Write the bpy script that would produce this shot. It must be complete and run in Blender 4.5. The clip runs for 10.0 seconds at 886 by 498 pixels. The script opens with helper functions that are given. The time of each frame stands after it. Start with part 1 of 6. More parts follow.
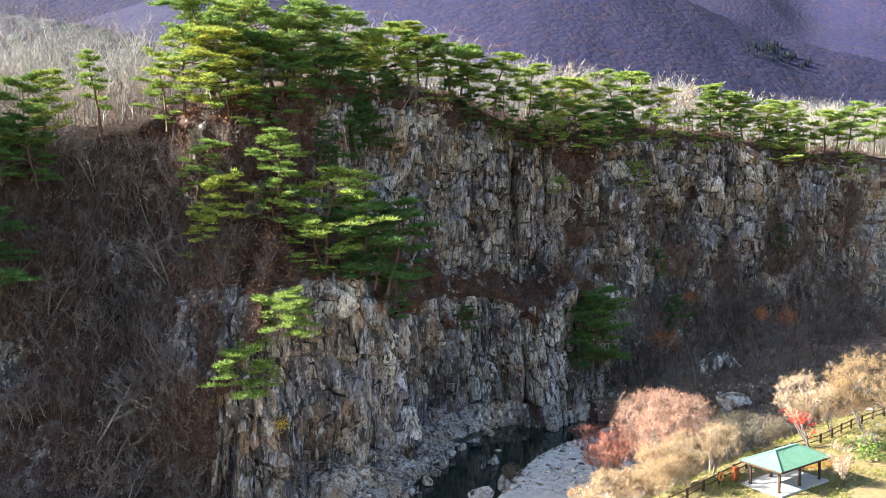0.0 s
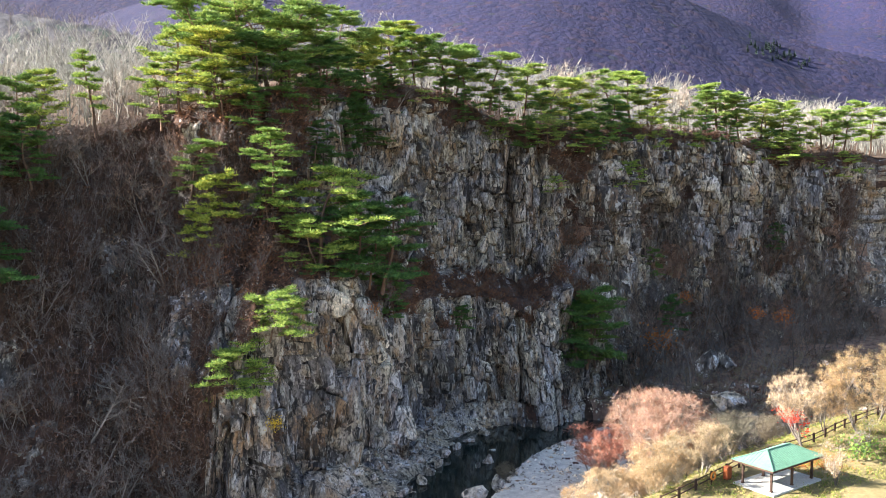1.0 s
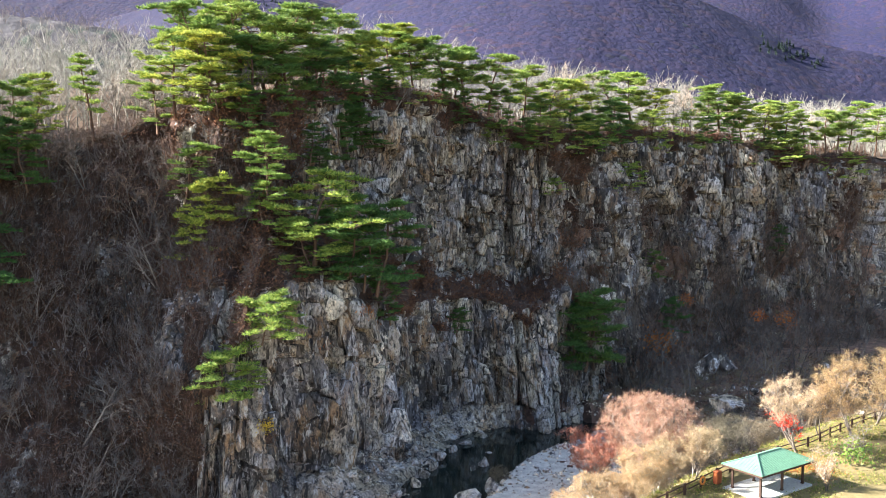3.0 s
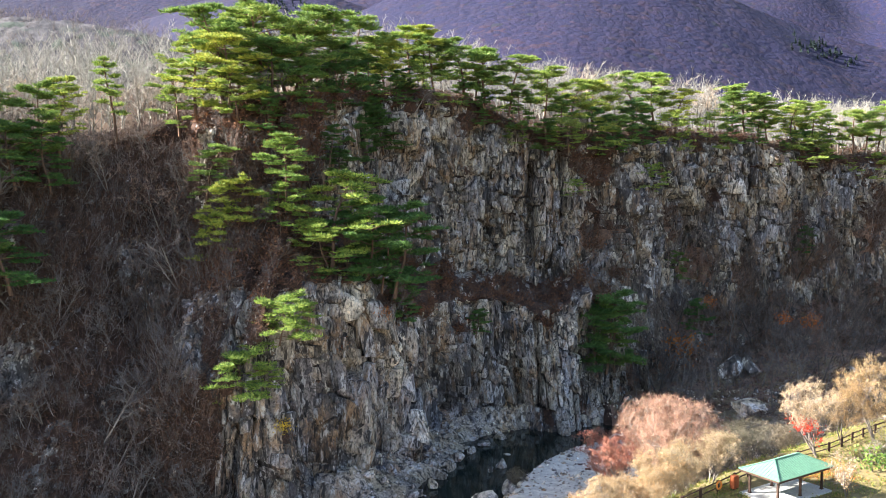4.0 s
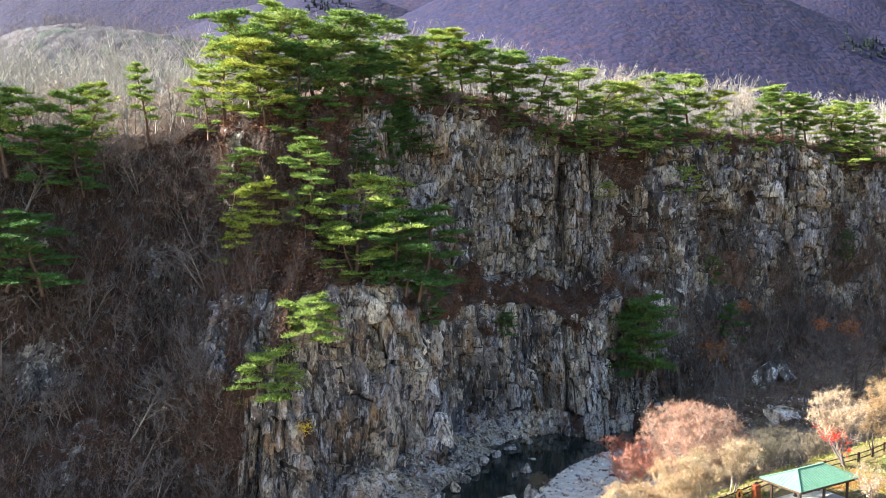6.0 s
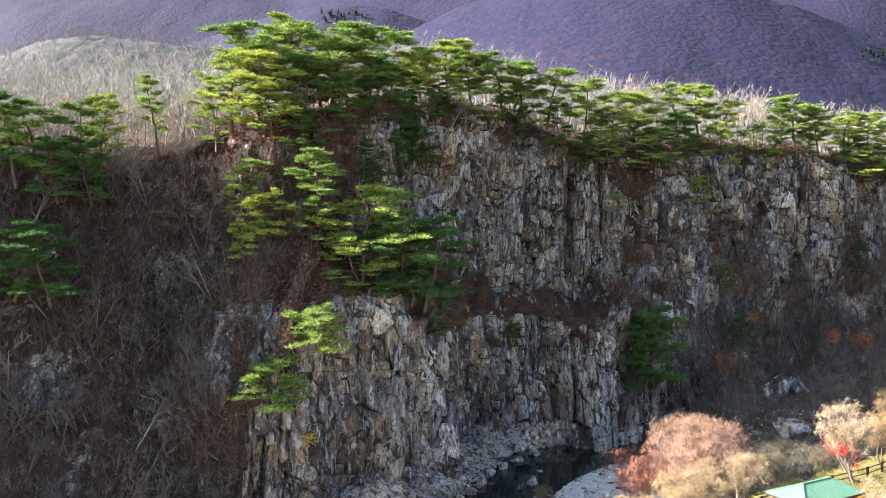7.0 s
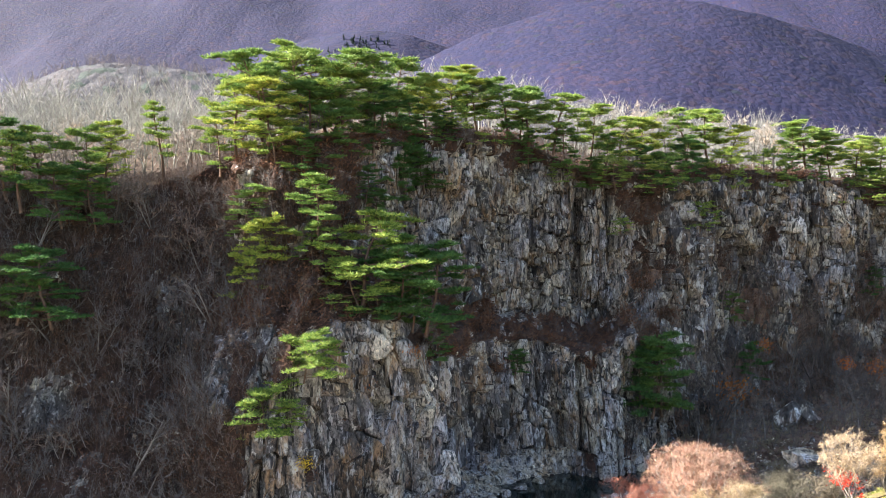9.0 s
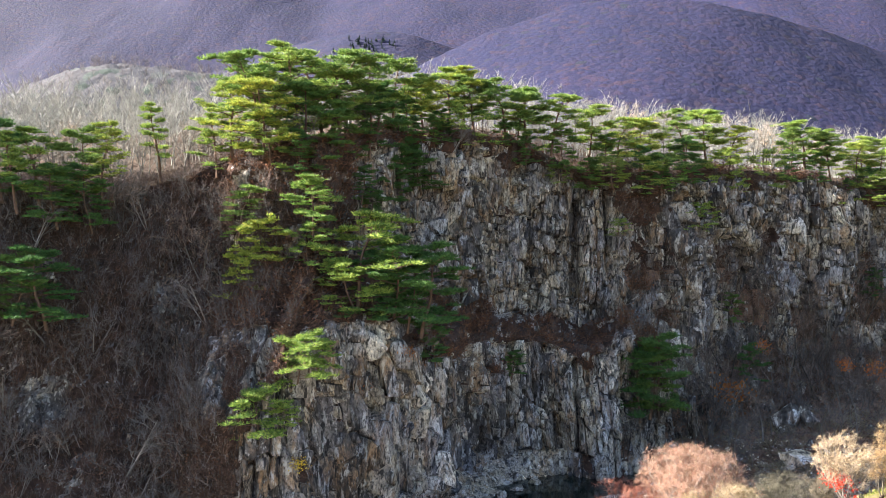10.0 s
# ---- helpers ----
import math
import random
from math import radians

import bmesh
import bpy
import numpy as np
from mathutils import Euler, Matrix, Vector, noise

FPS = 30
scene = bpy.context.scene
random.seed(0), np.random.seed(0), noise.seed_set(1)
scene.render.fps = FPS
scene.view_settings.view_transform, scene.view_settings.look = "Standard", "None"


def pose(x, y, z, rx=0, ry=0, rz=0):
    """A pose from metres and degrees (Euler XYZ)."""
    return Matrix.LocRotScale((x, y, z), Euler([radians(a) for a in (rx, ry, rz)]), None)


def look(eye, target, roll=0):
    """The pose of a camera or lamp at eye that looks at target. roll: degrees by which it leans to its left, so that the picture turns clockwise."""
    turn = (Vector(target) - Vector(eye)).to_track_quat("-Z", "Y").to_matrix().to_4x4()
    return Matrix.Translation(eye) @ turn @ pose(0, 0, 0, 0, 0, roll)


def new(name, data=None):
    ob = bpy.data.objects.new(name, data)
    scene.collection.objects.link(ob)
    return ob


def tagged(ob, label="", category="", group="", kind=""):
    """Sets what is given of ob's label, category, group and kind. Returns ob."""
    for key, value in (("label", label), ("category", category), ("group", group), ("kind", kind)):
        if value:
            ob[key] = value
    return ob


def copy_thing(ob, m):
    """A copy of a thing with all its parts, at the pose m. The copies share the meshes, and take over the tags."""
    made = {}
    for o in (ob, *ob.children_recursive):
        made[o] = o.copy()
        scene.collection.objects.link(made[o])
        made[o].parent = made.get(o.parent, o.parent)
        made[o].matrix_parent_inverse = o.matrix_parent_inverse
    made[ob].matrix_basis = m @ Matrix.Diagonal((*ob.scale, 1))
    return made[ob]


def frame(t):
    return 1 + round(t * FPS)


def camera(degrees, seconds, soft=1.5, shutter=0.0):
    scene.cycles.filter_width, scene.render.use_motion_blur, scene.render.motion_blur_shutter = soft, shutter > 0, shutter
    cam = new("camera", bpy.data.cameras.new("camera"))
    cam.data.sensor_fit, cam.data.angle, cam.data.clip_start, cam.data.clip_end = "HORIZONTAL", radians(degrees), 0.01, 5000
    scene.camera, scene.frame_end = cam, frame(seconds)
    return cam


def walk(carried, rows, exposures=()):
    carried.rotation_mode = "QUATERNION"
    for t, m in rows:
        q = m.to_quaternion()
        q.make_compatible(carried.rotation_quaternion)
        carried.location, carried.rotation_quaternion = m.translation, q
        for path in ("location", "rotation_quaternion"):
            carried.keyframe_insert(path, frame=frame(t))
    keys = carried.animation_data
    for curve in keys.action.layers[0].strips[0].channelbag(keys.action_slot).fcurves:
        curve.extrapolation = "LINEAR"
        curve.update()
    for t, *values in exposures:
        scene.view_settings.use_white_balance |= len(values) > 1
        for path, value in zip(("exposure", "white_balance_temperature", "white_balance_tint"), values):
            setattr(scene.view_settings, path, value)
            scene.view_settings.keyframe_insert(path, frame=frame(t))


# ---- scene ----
cam = camera(54.8, 10.0, soft=0.6)
METRES, EYE, TILT, LEAN, TURN = 13.0, 38.0, -4.5, 0.0, 0.0
ROWS = [
    (0.0, 0.0, 0.0, 0.0, 0.0, 0.0, -0.0),
    (0.5, 0.0228, -0.0005, -0.0025, -0.01, -0.01, 0.0),
    (1.0, 0.0552, -0.0045, -0.0018, -0.01, -0.02, 0.01),
    (1.5, 0.0964, -0.0052, 0.0013, -0.02, -0.02, 0.02),
    (2.0, 0.1418, -0.0033, 0.0077, -0.02, -0.02, 0.03),
    (3.5, 0.2956, -0.0025, 0.0273, 1.78, 0.02, -0.05),
    (4.0, 0.347, -0.0034, 0.0325, 2.78, 0.02, -0.12),
    (4.5, 0.3992, -0.0026, 0.0384, 3.69, 0.01, -0.19),
    (5.0, 0.4551, -0.0008, 0.0414, 4.47, 0.01, -0.24),
    (6.5, 0.6123, 0.019, 0.0513, 6.43, 0.38, -0.4),
    (7.0, 0.6653, 0.0262, 0.0544, 6.95, 0.81, -0.45),
    (7.5, 0.72, 0.0332, 0.055, 7.41, 1.24, -0.49),
    (8.0, 0.7699, 0.046, 0.0567, 7.8, 1.68, -0.53),
    (8.5, 0.8209, 0.058, 0.0622, 8.15, 2.09, -0.57),
    (9.0, 0.8782, 0.0676, 0.0628, 8.47, 2.43, -0.61),
    (9.5, 0.9335, 0.0776, 0.0654, 8.68, 2.49, -0.63),
    (10.0, 0.9885, 0.0857, 0.0684, 8.89, 2.46, -0.66),
]
walk(cam, [(t, pose(0, 0, EYE, TILT, LEAN, TURN) @ pose(METRES * x, METRES * y, METRES * z, 90 + pitch, roll, yaw)) for t, x, y, z, yaw, pitch, roll in ROWS])

# ---- light ----
SUN_WAY = Vector((-0.88, -0.06, 0.47)).normalized()
SUN_ELEVATION = math.asin(SUN_WAY.z)
SUN_AZIMUTH = math.atan2(SUN_WAY.x, SUN_WAY.y)
world = bpy.data.worlds.new("sky")
scene.world = world
world.use_nodes = True
sky = world.node_tree.nodes.new("ShaderNodeTexSky")
sky.sky_type, sky.sun_disc = "NISHITA", False
sky.sun_elevation, sky.sun_rotation = SUN_ELEVATION, SUN_AZIMUTH
sky.air_density, sky.dust_density = 1.0, 1.2
background = world.node_tree.nodes["Background"]
background.inputs["Strength"].default_value = 0.065
world.node_tree.links.new(sky.outputs["Color"], background.inputs["Color"])
sun_data = bpy.data.lights.new("sun", "SUN")
sun_data.energy, sun_data.angle, sun_data.color = 5.0, radians(0.53), (1.0, 0.95, 0.87)
sun = new("sun", sun_data)
sun.matrix_world = look(SUN_WAY * 300, (0, 0, 0))
scene.view_settings.exposure = 2.75


# ---- materials ----
def nodes_of(name, roughness):
    m = bpy.data.materials.new(name)
    m.use_nodes = True
    tree = m.node_tree
    shader = tree.nodes["Principled BSDF"]
    shader.inputs["Roughness"].default_value = roughness
    shader.inputs["Specular IOR Level"].default_value = 0.25
    return m, tree, shader


def add_node(tree, kind, **values):
    node = tree.nodes.new(kind)
    for key, value in values.items():
        node.inputs[key.replace("_", " ")].default_value = value
    return node


def ramp_node(tree, source, stops):
    node = tree.nodes.new("ShaderNodeValToRGB")
    elements = node.color_ramp.elements
    while len(elements) < len(stops):
        elements.new(0.5)
    for element, (place, colour) in zip(elements, stops):
        element.position, element.color = place, (*colour, 1.0)
    tree.links.new(source, node.inputs["Fac"])
    return node.outputs["Color"]


def mix_colours(tree, factor, a, b, blend="MIX"):
    node = tree.nodes.new("ShaderNodeMix")
    node.data_type, node.blend_type = "RGBA", blend
    for value, slot in ((factor, 0), (a, 6), (b, 7)):
        if isinstance(value, (int, float)):
            node.inputs[slot].default_value = value
        elif isinstance(value, tuple):
            node.inputs[slot].default_value = (*value, 1.0)
        else:
            tree.links.new(value, node.inputs[slot])
    return node.outputs[2]


def noise_of(tree, scale, detail=6.0, stretch=(1, 1, 1), roughness=0.6):
    place = tree.nodes.new("ShaderNodeTexCoord")
    mapping = tree.nodes.new("ShaderNodeMapping")
    mapping.inputs["Scale"].default_value = stretch
    tree.links.new(place.outputs["Object"], mapping.inputs["Vector"])
    node = add_node(tree, "ShaderNodeTexNoise", Scale=scale, Detail=detail, Roughness=roughness)
    tree.links.new(mapping.outputs["Vector"], node.inputs["Vector"])
    return node.outputs["Fac"]


def bump_into(tree, shader, height, strength, distance):
    node = add_node(tree, "ShaderNodeBump", Strength=strength, Distance=distance)
    tree.links.new(height, node.inputs["Height"])
    tree.links.new(node.outputs["Normal"], shader.inputs["Normal"])


def plain(name, dark, light, scale=1.0, roughness=0.85, bump=0.3, distance=0.05, stretch=(1, 1, 1), per_object=0.0, metal=0.0):
    """A surface of two tones, mottled at two scales."""
    m, tree, shader = nodes_of(name, roughness)
    coarse, fine = noise_of(tree, scale, 5, stretch), noise_of(tree, scale * 9, 4, stretch)
    colour = ramp_node(tree, coarse, ((0.3, dark), (0.7, light)))
    grain = ramp_node(tree, fine, ((0.25, (0.7, 0.7, 0.7)), (0.75, (1.25, 1.25, 1.25))))
    colour = mix_colours(tree, 1.0, colour, grain, "MULTIPLY")
    if per_object:
        info = tree.nodes.new("ShaderNodeObjectInfo")
        shade = ramp_node(tree, info.outputs["Random"], ((0.0, (1 - per_object,) * 3), (1.0, (1 + per_object,) * 3)))
        colour = mix_colours(tree, 1.0, colour, shade, "MULTIPLY")
    tree.links.new(colour, shader.inputs["Base Color"])
    shader.inputs["Metallic"].default_value = metal
    if bump:
        bump_into(tree, shader, fine, bump, distance)
    return m


def leafy(name, stops, through_light=0.35, roughness=0.6, island=True):
    """Needles, leaves and twigs: tones differ from clump to clump and from plant to plant."""
    m, tree, shader = nodes_of(name, roughness)
    source = tree.nodes.new("ShaderNodeNewGeometry").outputs["Random Per Island"] if island else noise_of(tree, 0.8, 3)
    colour = ramp_node(tree, source, stops)
    info = tree.nodes.new("ShaderNodeObjectInfo")
    shade = ramp_node(tree, info.outputs["Random"], ((0.0, (0.7, 0.8, 0.78)), (0.7, (1.15, 1.1, 1.0)), (1.0, (1.5, 1.22, 0.9))))
    colour = mix_colours(tree, 1.0, colour, shade, "MULTIPLY")
    tree.links.new(colour, shader.inputs["Base Color"])
    if through_light:
        glow = tree.nodes.new("ShaderNodeBsdfTranslucent")
        tree.links.new(colour, glow.inputs["Color"])
        both = tree.nodes.new("ShaderNodeMixShader")
        both.inputs["Fac"].default_value = through_light
        tree.links.new(shader.outputs["BSDF"], both.inputs[1])
        tree.links.new(glow.outputs["BSDF"], both.inputs[2])
        tree.links.new(both.outputs["Shader"], tree.nodes["Material Output"].inputs["Surface"])
    return m


def make_rock(name, tint=(1, 1, 1), attribute=True):
    m, tree, shader = nodes_of(name, 0.85)
    fine = noise_of(tree, 3.2, 8, (1, 1, 0.6), 0.72)
    if attribute:
        node = tree.nodes.new("ShaderNodeAttribute")
        node.attribute_name = "block"
        block = node.outputs["Fac"]
    elif attribute is None:
        block = tree.nodes.new("ShaderNodeNewGeometry").outputs["Random Per Island"]
    else:
        block = tree.nodes.new("ShaderNodeObjectInfo").outputs["Random"]
    # slab by slab: dark, blue-grey, grey, ochre, pale
    colour = ramp_node(tree, block, ((0.0, (0.07, 0.065, 0.064)), (0.3, (0.16, 0.152, 0.15)), (0.55, (0.25, 0.232, 0.212)), (0.78, (0.36, 0.315, 0.25)), (1.0, (0.56, 0.53, 0.47))))
    grain = ramp_node(tree, fine, ((0.3, (0.3, 0.29, 0.29)), (0.5, (1.0, 1.0, 1.0)), (0.7, (1.8, 1.77, 1.72))))
    colour = mix_colours(tree, 1.0, colour, grain, "MULTIPLY")
    broad = ramp_node(tree, noise_of(tree, 0.11, 5, (1, 1, 0.6)), ((0.34, (0.5, 0.48, 0.48)), (0.5, (0.95, 0.95, 0.95)), (0.64, (1.4, 1.4, 1.4))))
    colour = mix_colours(tree, 1.0, colour, broad, "MULTIPLY")
    # rusty seeps, pale bleached runs, black wet runs and dark lichen
    rust = ramp_node(tree, noise_of(tree, 0.33, 7, (1, 1, 0.45), 0.7), ((0.505, (0, 0, 0)), (0.62, (0.8, 0.8, 0.8))))
    colour = mix_colours(tree, rust, colour, ramp_node(tree, fine, ((0.3, (0.12, 0.07, 0.04)), (0.7, (0.46, 0.31, 0.18)))))
    bleach = ramp_node(tree, noise_of(tree, 1.3, 7, (1, 1, 0.35), 0.7), ((0.53, (0, 0, 0)), (0.6, (0.8, 0.8, 0.8))))
    colour = mix_colours(tree, bleach, colour, (0.53, 0.52, 0.485))
    runs = ramp_node(tree, noise_of(tree, 1.5, 7, (1, 1, 0.25), 0.7), ((0.41, (0.94, 0.94, 0.94)), (0.48, (0, 0, 0))))
    colour = mix_colours(tree, runs, colour, (0.024, 0.022, 0.023))
    lichen = ramp_node(tree, noise_of(tree, 2.8, 7, (1, 1, 0.7), 0.72), ((0.53, (0, 0, 0)), (0.6, (0.8, 0.8, 0.8))))
    colour = mix_colours(tree, lichen, colour, (0.06, 0.053, 0.047))
    blue = ramp_node(tree, noise_of(tree, 0.25, 4, (1, 1, 0.5)), ((0.42, (1.06, 1.0, 0.93)), (0.62, (0.96, 0.98, 1.13))))
    colour = mix_colours(tree, 1.0, colour, blue, "MULTIPLY")
    colour = mix_colours(tree, 1.0, colour, tint, "MULTIPLY")
    tree.links.new(colour, shader.inputs["Base Color"])
    # fine joints and chips as relief
    stretched = tree.nodes.new("ShaderNodeMapping")
    stretched.inputs["Scale"].default_value = (2.6, 2.6, 1.5)
    tree.links.new(tree.nodes.new("ShaderNodeTexCoord").outputs["Object"], stretched.inputs["Vector"])
    warp = tree.nodes.new("ShaderNodeVectorMath")
    warp.operation = "ADD"
    wobble = add_node(tree, "ShaderNodeTexNoise", Scale=0.9, Detail=3.0)
    tree.links.new(stretched.outputs["Vector"], warp.inputs[0])
    tree.links.new(wobble.outputs["Color"], warp.inputs[1])
    cells = tree.nodes.new("ShaderNodeTexVoronoi")
    cells.inputs["Scale"].default_value = 1.0
    tree.links.new(warp.outputs["Vector"], cells.inputs["Vector"])
    relief = tree.nodes.new("ShaderNodeMath")
    relief.operation = "MULTIPLY_ADD"
    relief.inputs[1].default_value = 0.7
    tree.links.new(cells.outputs["Color"], relief.inputs[0])
    tree.links.new(fine, relief.inputs[2])
    bump_into(tree, shader, relief.outputs["Value"], 1.0, 0.22)
    return m


ROCK = make_rock("fractured_rock", (1.03, 1.0, 0.975))
PEBBLE = make_rock("river_pebbles", (1.9, 1.84, 1.74), attribute=None)
LOOSE_ROCK = make_rock("river_rock", (1.4, 1.36, 1.3), attribute=False)
PALE_ROCK = make_rock("pale_boulder_rock", (1.6, 1.57, 1.5), attribute=False)
RUBBLE = make_rock("rock_rubble", (1.25, 1.2, 1.12), attribute=False)
DARK_BARK = plain("dark_bark", (0.045, 0.036, 0.031), (0.13, 0.105, 0.09), 1.2, 0.9, 0.5, 0.04, (1, 1, 0.3), per_object=0.35)
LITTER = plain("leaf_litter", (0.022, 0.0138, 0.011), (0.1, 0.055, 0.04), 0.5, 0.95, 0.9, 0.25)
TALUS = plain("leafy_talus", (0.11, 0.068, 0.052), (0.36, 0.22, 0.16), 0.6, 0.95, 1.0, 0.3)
DRY_BED = plain("dry_river_bed", (0.12, 0.1, 0.072), (0.36, 0.315, 0.25), 0.4, 0.95, 1.0, 0.25)
FOREST_FLOOR = plain("forest_floor", (0.05, 0.033, 0.022), (0.13, 0.084, 0.055), 0.4, 0.95, 0.6, 0.3)
GRAVEL = plain("river_gravel", (0.4, 0.375, 0.34), (0.74, 0.7, 0.64), 0.9, 0.9, 0.9, 0.12)
GRASS_SOIL = plain("dry_lawn", (0.11, 0.092, 0.035), (0.235, 0.18, 0.09), 0.22, 0.95, 0.5, 0.05)


def wood_cover(name, stops, size=6.5, relief=0.36):
    """Closed leafless woods seen from afar: rounded treetops, toned tree by tree."""
    m, tree, shader = nodes_of(name, 0.95)
    place = tree.nodes.new("ShaderNodeTexCoord").outputs["Object"]
    crowns = tree.nodes.new("ShaderNodeTexVoronoi")
    crowns.inputs["Scale"].default_value = 1 / size
    drift = add_node(tree, "ShaderNodeTexNoise", Scale=0.15, Detail=3.0)
    tree.links.new(place, drift.inputs["Vector"])
    shift = tree.nodes.new("ShaderNodeVectorMath")
    shift.operation = "MULTIPLY_ADD"
    shift.inputs[1].default_value = (7, 7, 7)
    tree.links.new(drift.outputs["Color"], shift.inputs[0])
    tree.links.new(place, shift.inputs[2])
    tree.links.new(shift.outputs["Vector"], crowns.inputs["Vector"])
    split = tree.nodes.new("ShaderNodeSeparateColor")
    tree.links.new(crowns.outputs["Color"], split.inputs["Color"])
    colour = ramp_node(tree, split.outputs["Red"], stops)
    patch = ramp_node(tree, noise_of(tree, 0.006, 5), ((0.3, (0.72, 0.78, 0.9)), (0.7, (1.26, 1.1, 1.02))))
    fuzz = noise_of(tree, 0.55, 5, (1, 1, 0.6), 0.75)
    grain = ramp_node(tree, fuzz, ((0.36, (0.5, 0.51, 0.56)), (0.64, (1.55, 1.5, 1.44))))
    colour = mix_colours(tree, 1.0, mix_colours(tree, 1.0, colour, patch, "MULTIPLY"), grain, "MULTIPLY")
    tree.links.new(colour, shader.inputs["Base Color"])
    dome = tree.nodes.new("ShaderNodeMath")
    dome.operation = "MULTIPLY_ADD"
    dome.inputs[1].default_value = -1.6
    tree.links.new(crowns.outputs["Distance"], dome.inputs[0])
    tree.links.new(fuzz, dome.inputs[2])
    bump_into(tree, shader, dome.outputs["Value"], relief, 0.35 * size)
    return m


# Purple-grey of bare woods, with the blue of distant haze mixed into the colour.
MOUNTAIN = wood_cover("hazy_mountain_woods", ((0.0, (0.009, 0.0105, 0.038)), (0.5, (0.0116, 0.0116, 0.0395)), (0.85, (0.0165, 0.0136, 0.037)), (0.95, (0.023, 0.0148, 0.032)), (1.0, (0.0095, 0.0145, 0.027))))
# The knoll's greys lean to blue, a light haze put into their colour.
KNOLL = wood_cover("hazy_knoll_woods", ((0.0, (0.042, 0.044, 0.052)), (0.8, (0.066, 0.066, 0.072)), (0.9, (0.036, 0.05, 0.044)), (1.0, (0.03, 0.045, 0.036))), 5.5, 0.3)
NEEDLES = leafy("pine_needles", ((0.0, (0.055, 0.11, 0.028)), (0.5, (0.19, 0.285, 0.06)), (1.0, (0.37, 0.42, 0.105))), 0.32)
# Darker copy of the pine needles, with shade put into the green.
SHADED_NEEDLES = leafy("shaded_needles", ((0.0, (0.038, 0.088, 0.03)), (1.0, (0.125, 0.225, 0.058))), 0.35)
BARK = plain("pine_bark", (0.07, 0.045, 0.035), (0.2, 0.12, 0.08), 1.5, 0.9, 0.8, 0.05, (1, 1, 0.3))
GREY_BARK = plain("grey_bark", (0.09, 0.075, 0.065), (0.25, 0.215, 0.19), 1.2, 0.9, 0.5, 0.04, (1, 1, 0.3), per_object=0.3)
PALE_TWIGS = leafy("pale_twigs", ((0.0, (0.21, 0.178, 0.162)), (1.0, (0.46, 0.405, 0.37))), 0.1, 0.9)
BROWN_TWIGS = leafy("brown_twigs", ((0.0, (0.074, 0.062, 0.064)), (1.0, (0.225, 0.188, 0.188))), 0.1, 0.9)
RUSSET_TWIGS = leafy("russet_twigs", ((0.0, (0.058, 0.03, 0.023)), (0.6, (0.155, 0.08, 0.058)), (1.0, (0.23, 0.14, 0.108))), 0.1, 0.9)
OLIVE_TWIGS = leafy("olive_twigs", ((0.0, (0.085, 0.066, 0.046)), (1.0, (0.23, 0.185, 0.135))), 0.1, 0.9)
WARM_TWIGS = leafy("straw_twigs", ((0.0, (0.22, 0.155, 0.105)), (1.0, (0.47, 0.37, 0.27))), 0.15, 0.9)
FAR_GREEN = leafy("far_evergreen", ((0.0, (0.014, 0.026, 0.028)), (1.0, (0.026, 0.042, 0.04))), 0.1, 0.95)
PINK_TWIGS = leafy("pink_twigs", ((0.0, (0.2, 0.085, 0.068)), (0.5, (0.32, 0.175, 0.135)), (1.0, (0.44, 0.33, 0.26))), 0.25, 0.8)
RED_TWIGS = leafy("red_twigs", ((0.0, (0.16, 0.05, 0.042)), (0.6, (0.24, 0.1, 0.08)), (1.0, (0.33, 0.2, 0.16))), 0.2, 0.8)
TAN_LEAVES = leafy("tan_leaves", ((0.0, (0.22, 0.128, 0.064)), (0.5, (0.37, 0.245, 0.135)), (1.0, (0.5, 0.385, 0.245))), 0.4, 0.8)
RED_LEAVES = leafy("red_leaves", ((0.0, (0.42, 0.02, 0.012)), (1.0, (0.62, 0.06, 0.03))), 0.4, 0.7)
ORANGE_LEAVES = leafy("orange_leaves", ((0.0, (0.3, 0.09, 0.028)), (1.0, (0.55, 0.2, 0.06))), 0.35, 0.8)
YELLOW_LEAVES = leafy("yellow_leaves", ((0.0, (0.5, 0.3, 0.03)), (1.0, (0.7, 0.5, 0.06))), 0.35, 0.8)
FALLEN_LEAVES = leafy("fallen_leaves", ((0.0, (0.04, 0.026, 0.022)), (0.5, (0.11, 0.062, 0.046)), (1.0, (0.18, 0.1, 0.07))), 0.1, 0.95)
STRAW = leafy("dry_straw", ((0.0, (0.14, 0.1, 0.06)), (0.5, (0.24, 0.19, 0.12)), (1.0, (0.38, 0.32, 0.22))), 0.2, 0.9)
GREEN_GRASS = leafy("grass_blades", ((0.0, (0.06, 0.12, 0.02)), (0.4, (0.15, 0.19, 0.035)), (0.7, (0.27, 0.235, 0.09)), (1.0, (0.36, 0.29, 0.14))), 0.3, 0.8)
ROOF_GREEN = plain("green_roof_sheet", (0.095, 0.2, 0.135), (0.125, 0.245, 0.17), 0.7, 0.6, 0.1, 0.01)
POST_WOOD = plain("dark_stained_wood", (0.035, 0.02, 0.015), (0.075, 0.04, 0.028), 2.0, 0.7, 0.3, 0.01, (1, 1, 0.2))
CONCRETE = plain("concrete", (0.4, 0.385, 0.365), (0.5, 0.485, 0.46), 0.6, 0.85, 0.2, 0.01)
RUST_RED = plain("rust_red_paint", (0.22, 0.05, 0.02), (0.32, 0.09, 0.03), 2.0, 0.6, 0.1, 0.01)
ORANGE_PAINT = plain("orange_paint", (0.55, 0.17, 0.03), (0.65, 0.24, 0.05), 2.0, 0.6, 0.1, 0.01)
WATER, _tree, _shader = nodes_of("still_water", 0.06)
_shader.inputs["Base Color"].default_value = (0.012, 0.02, 0.018, 1)
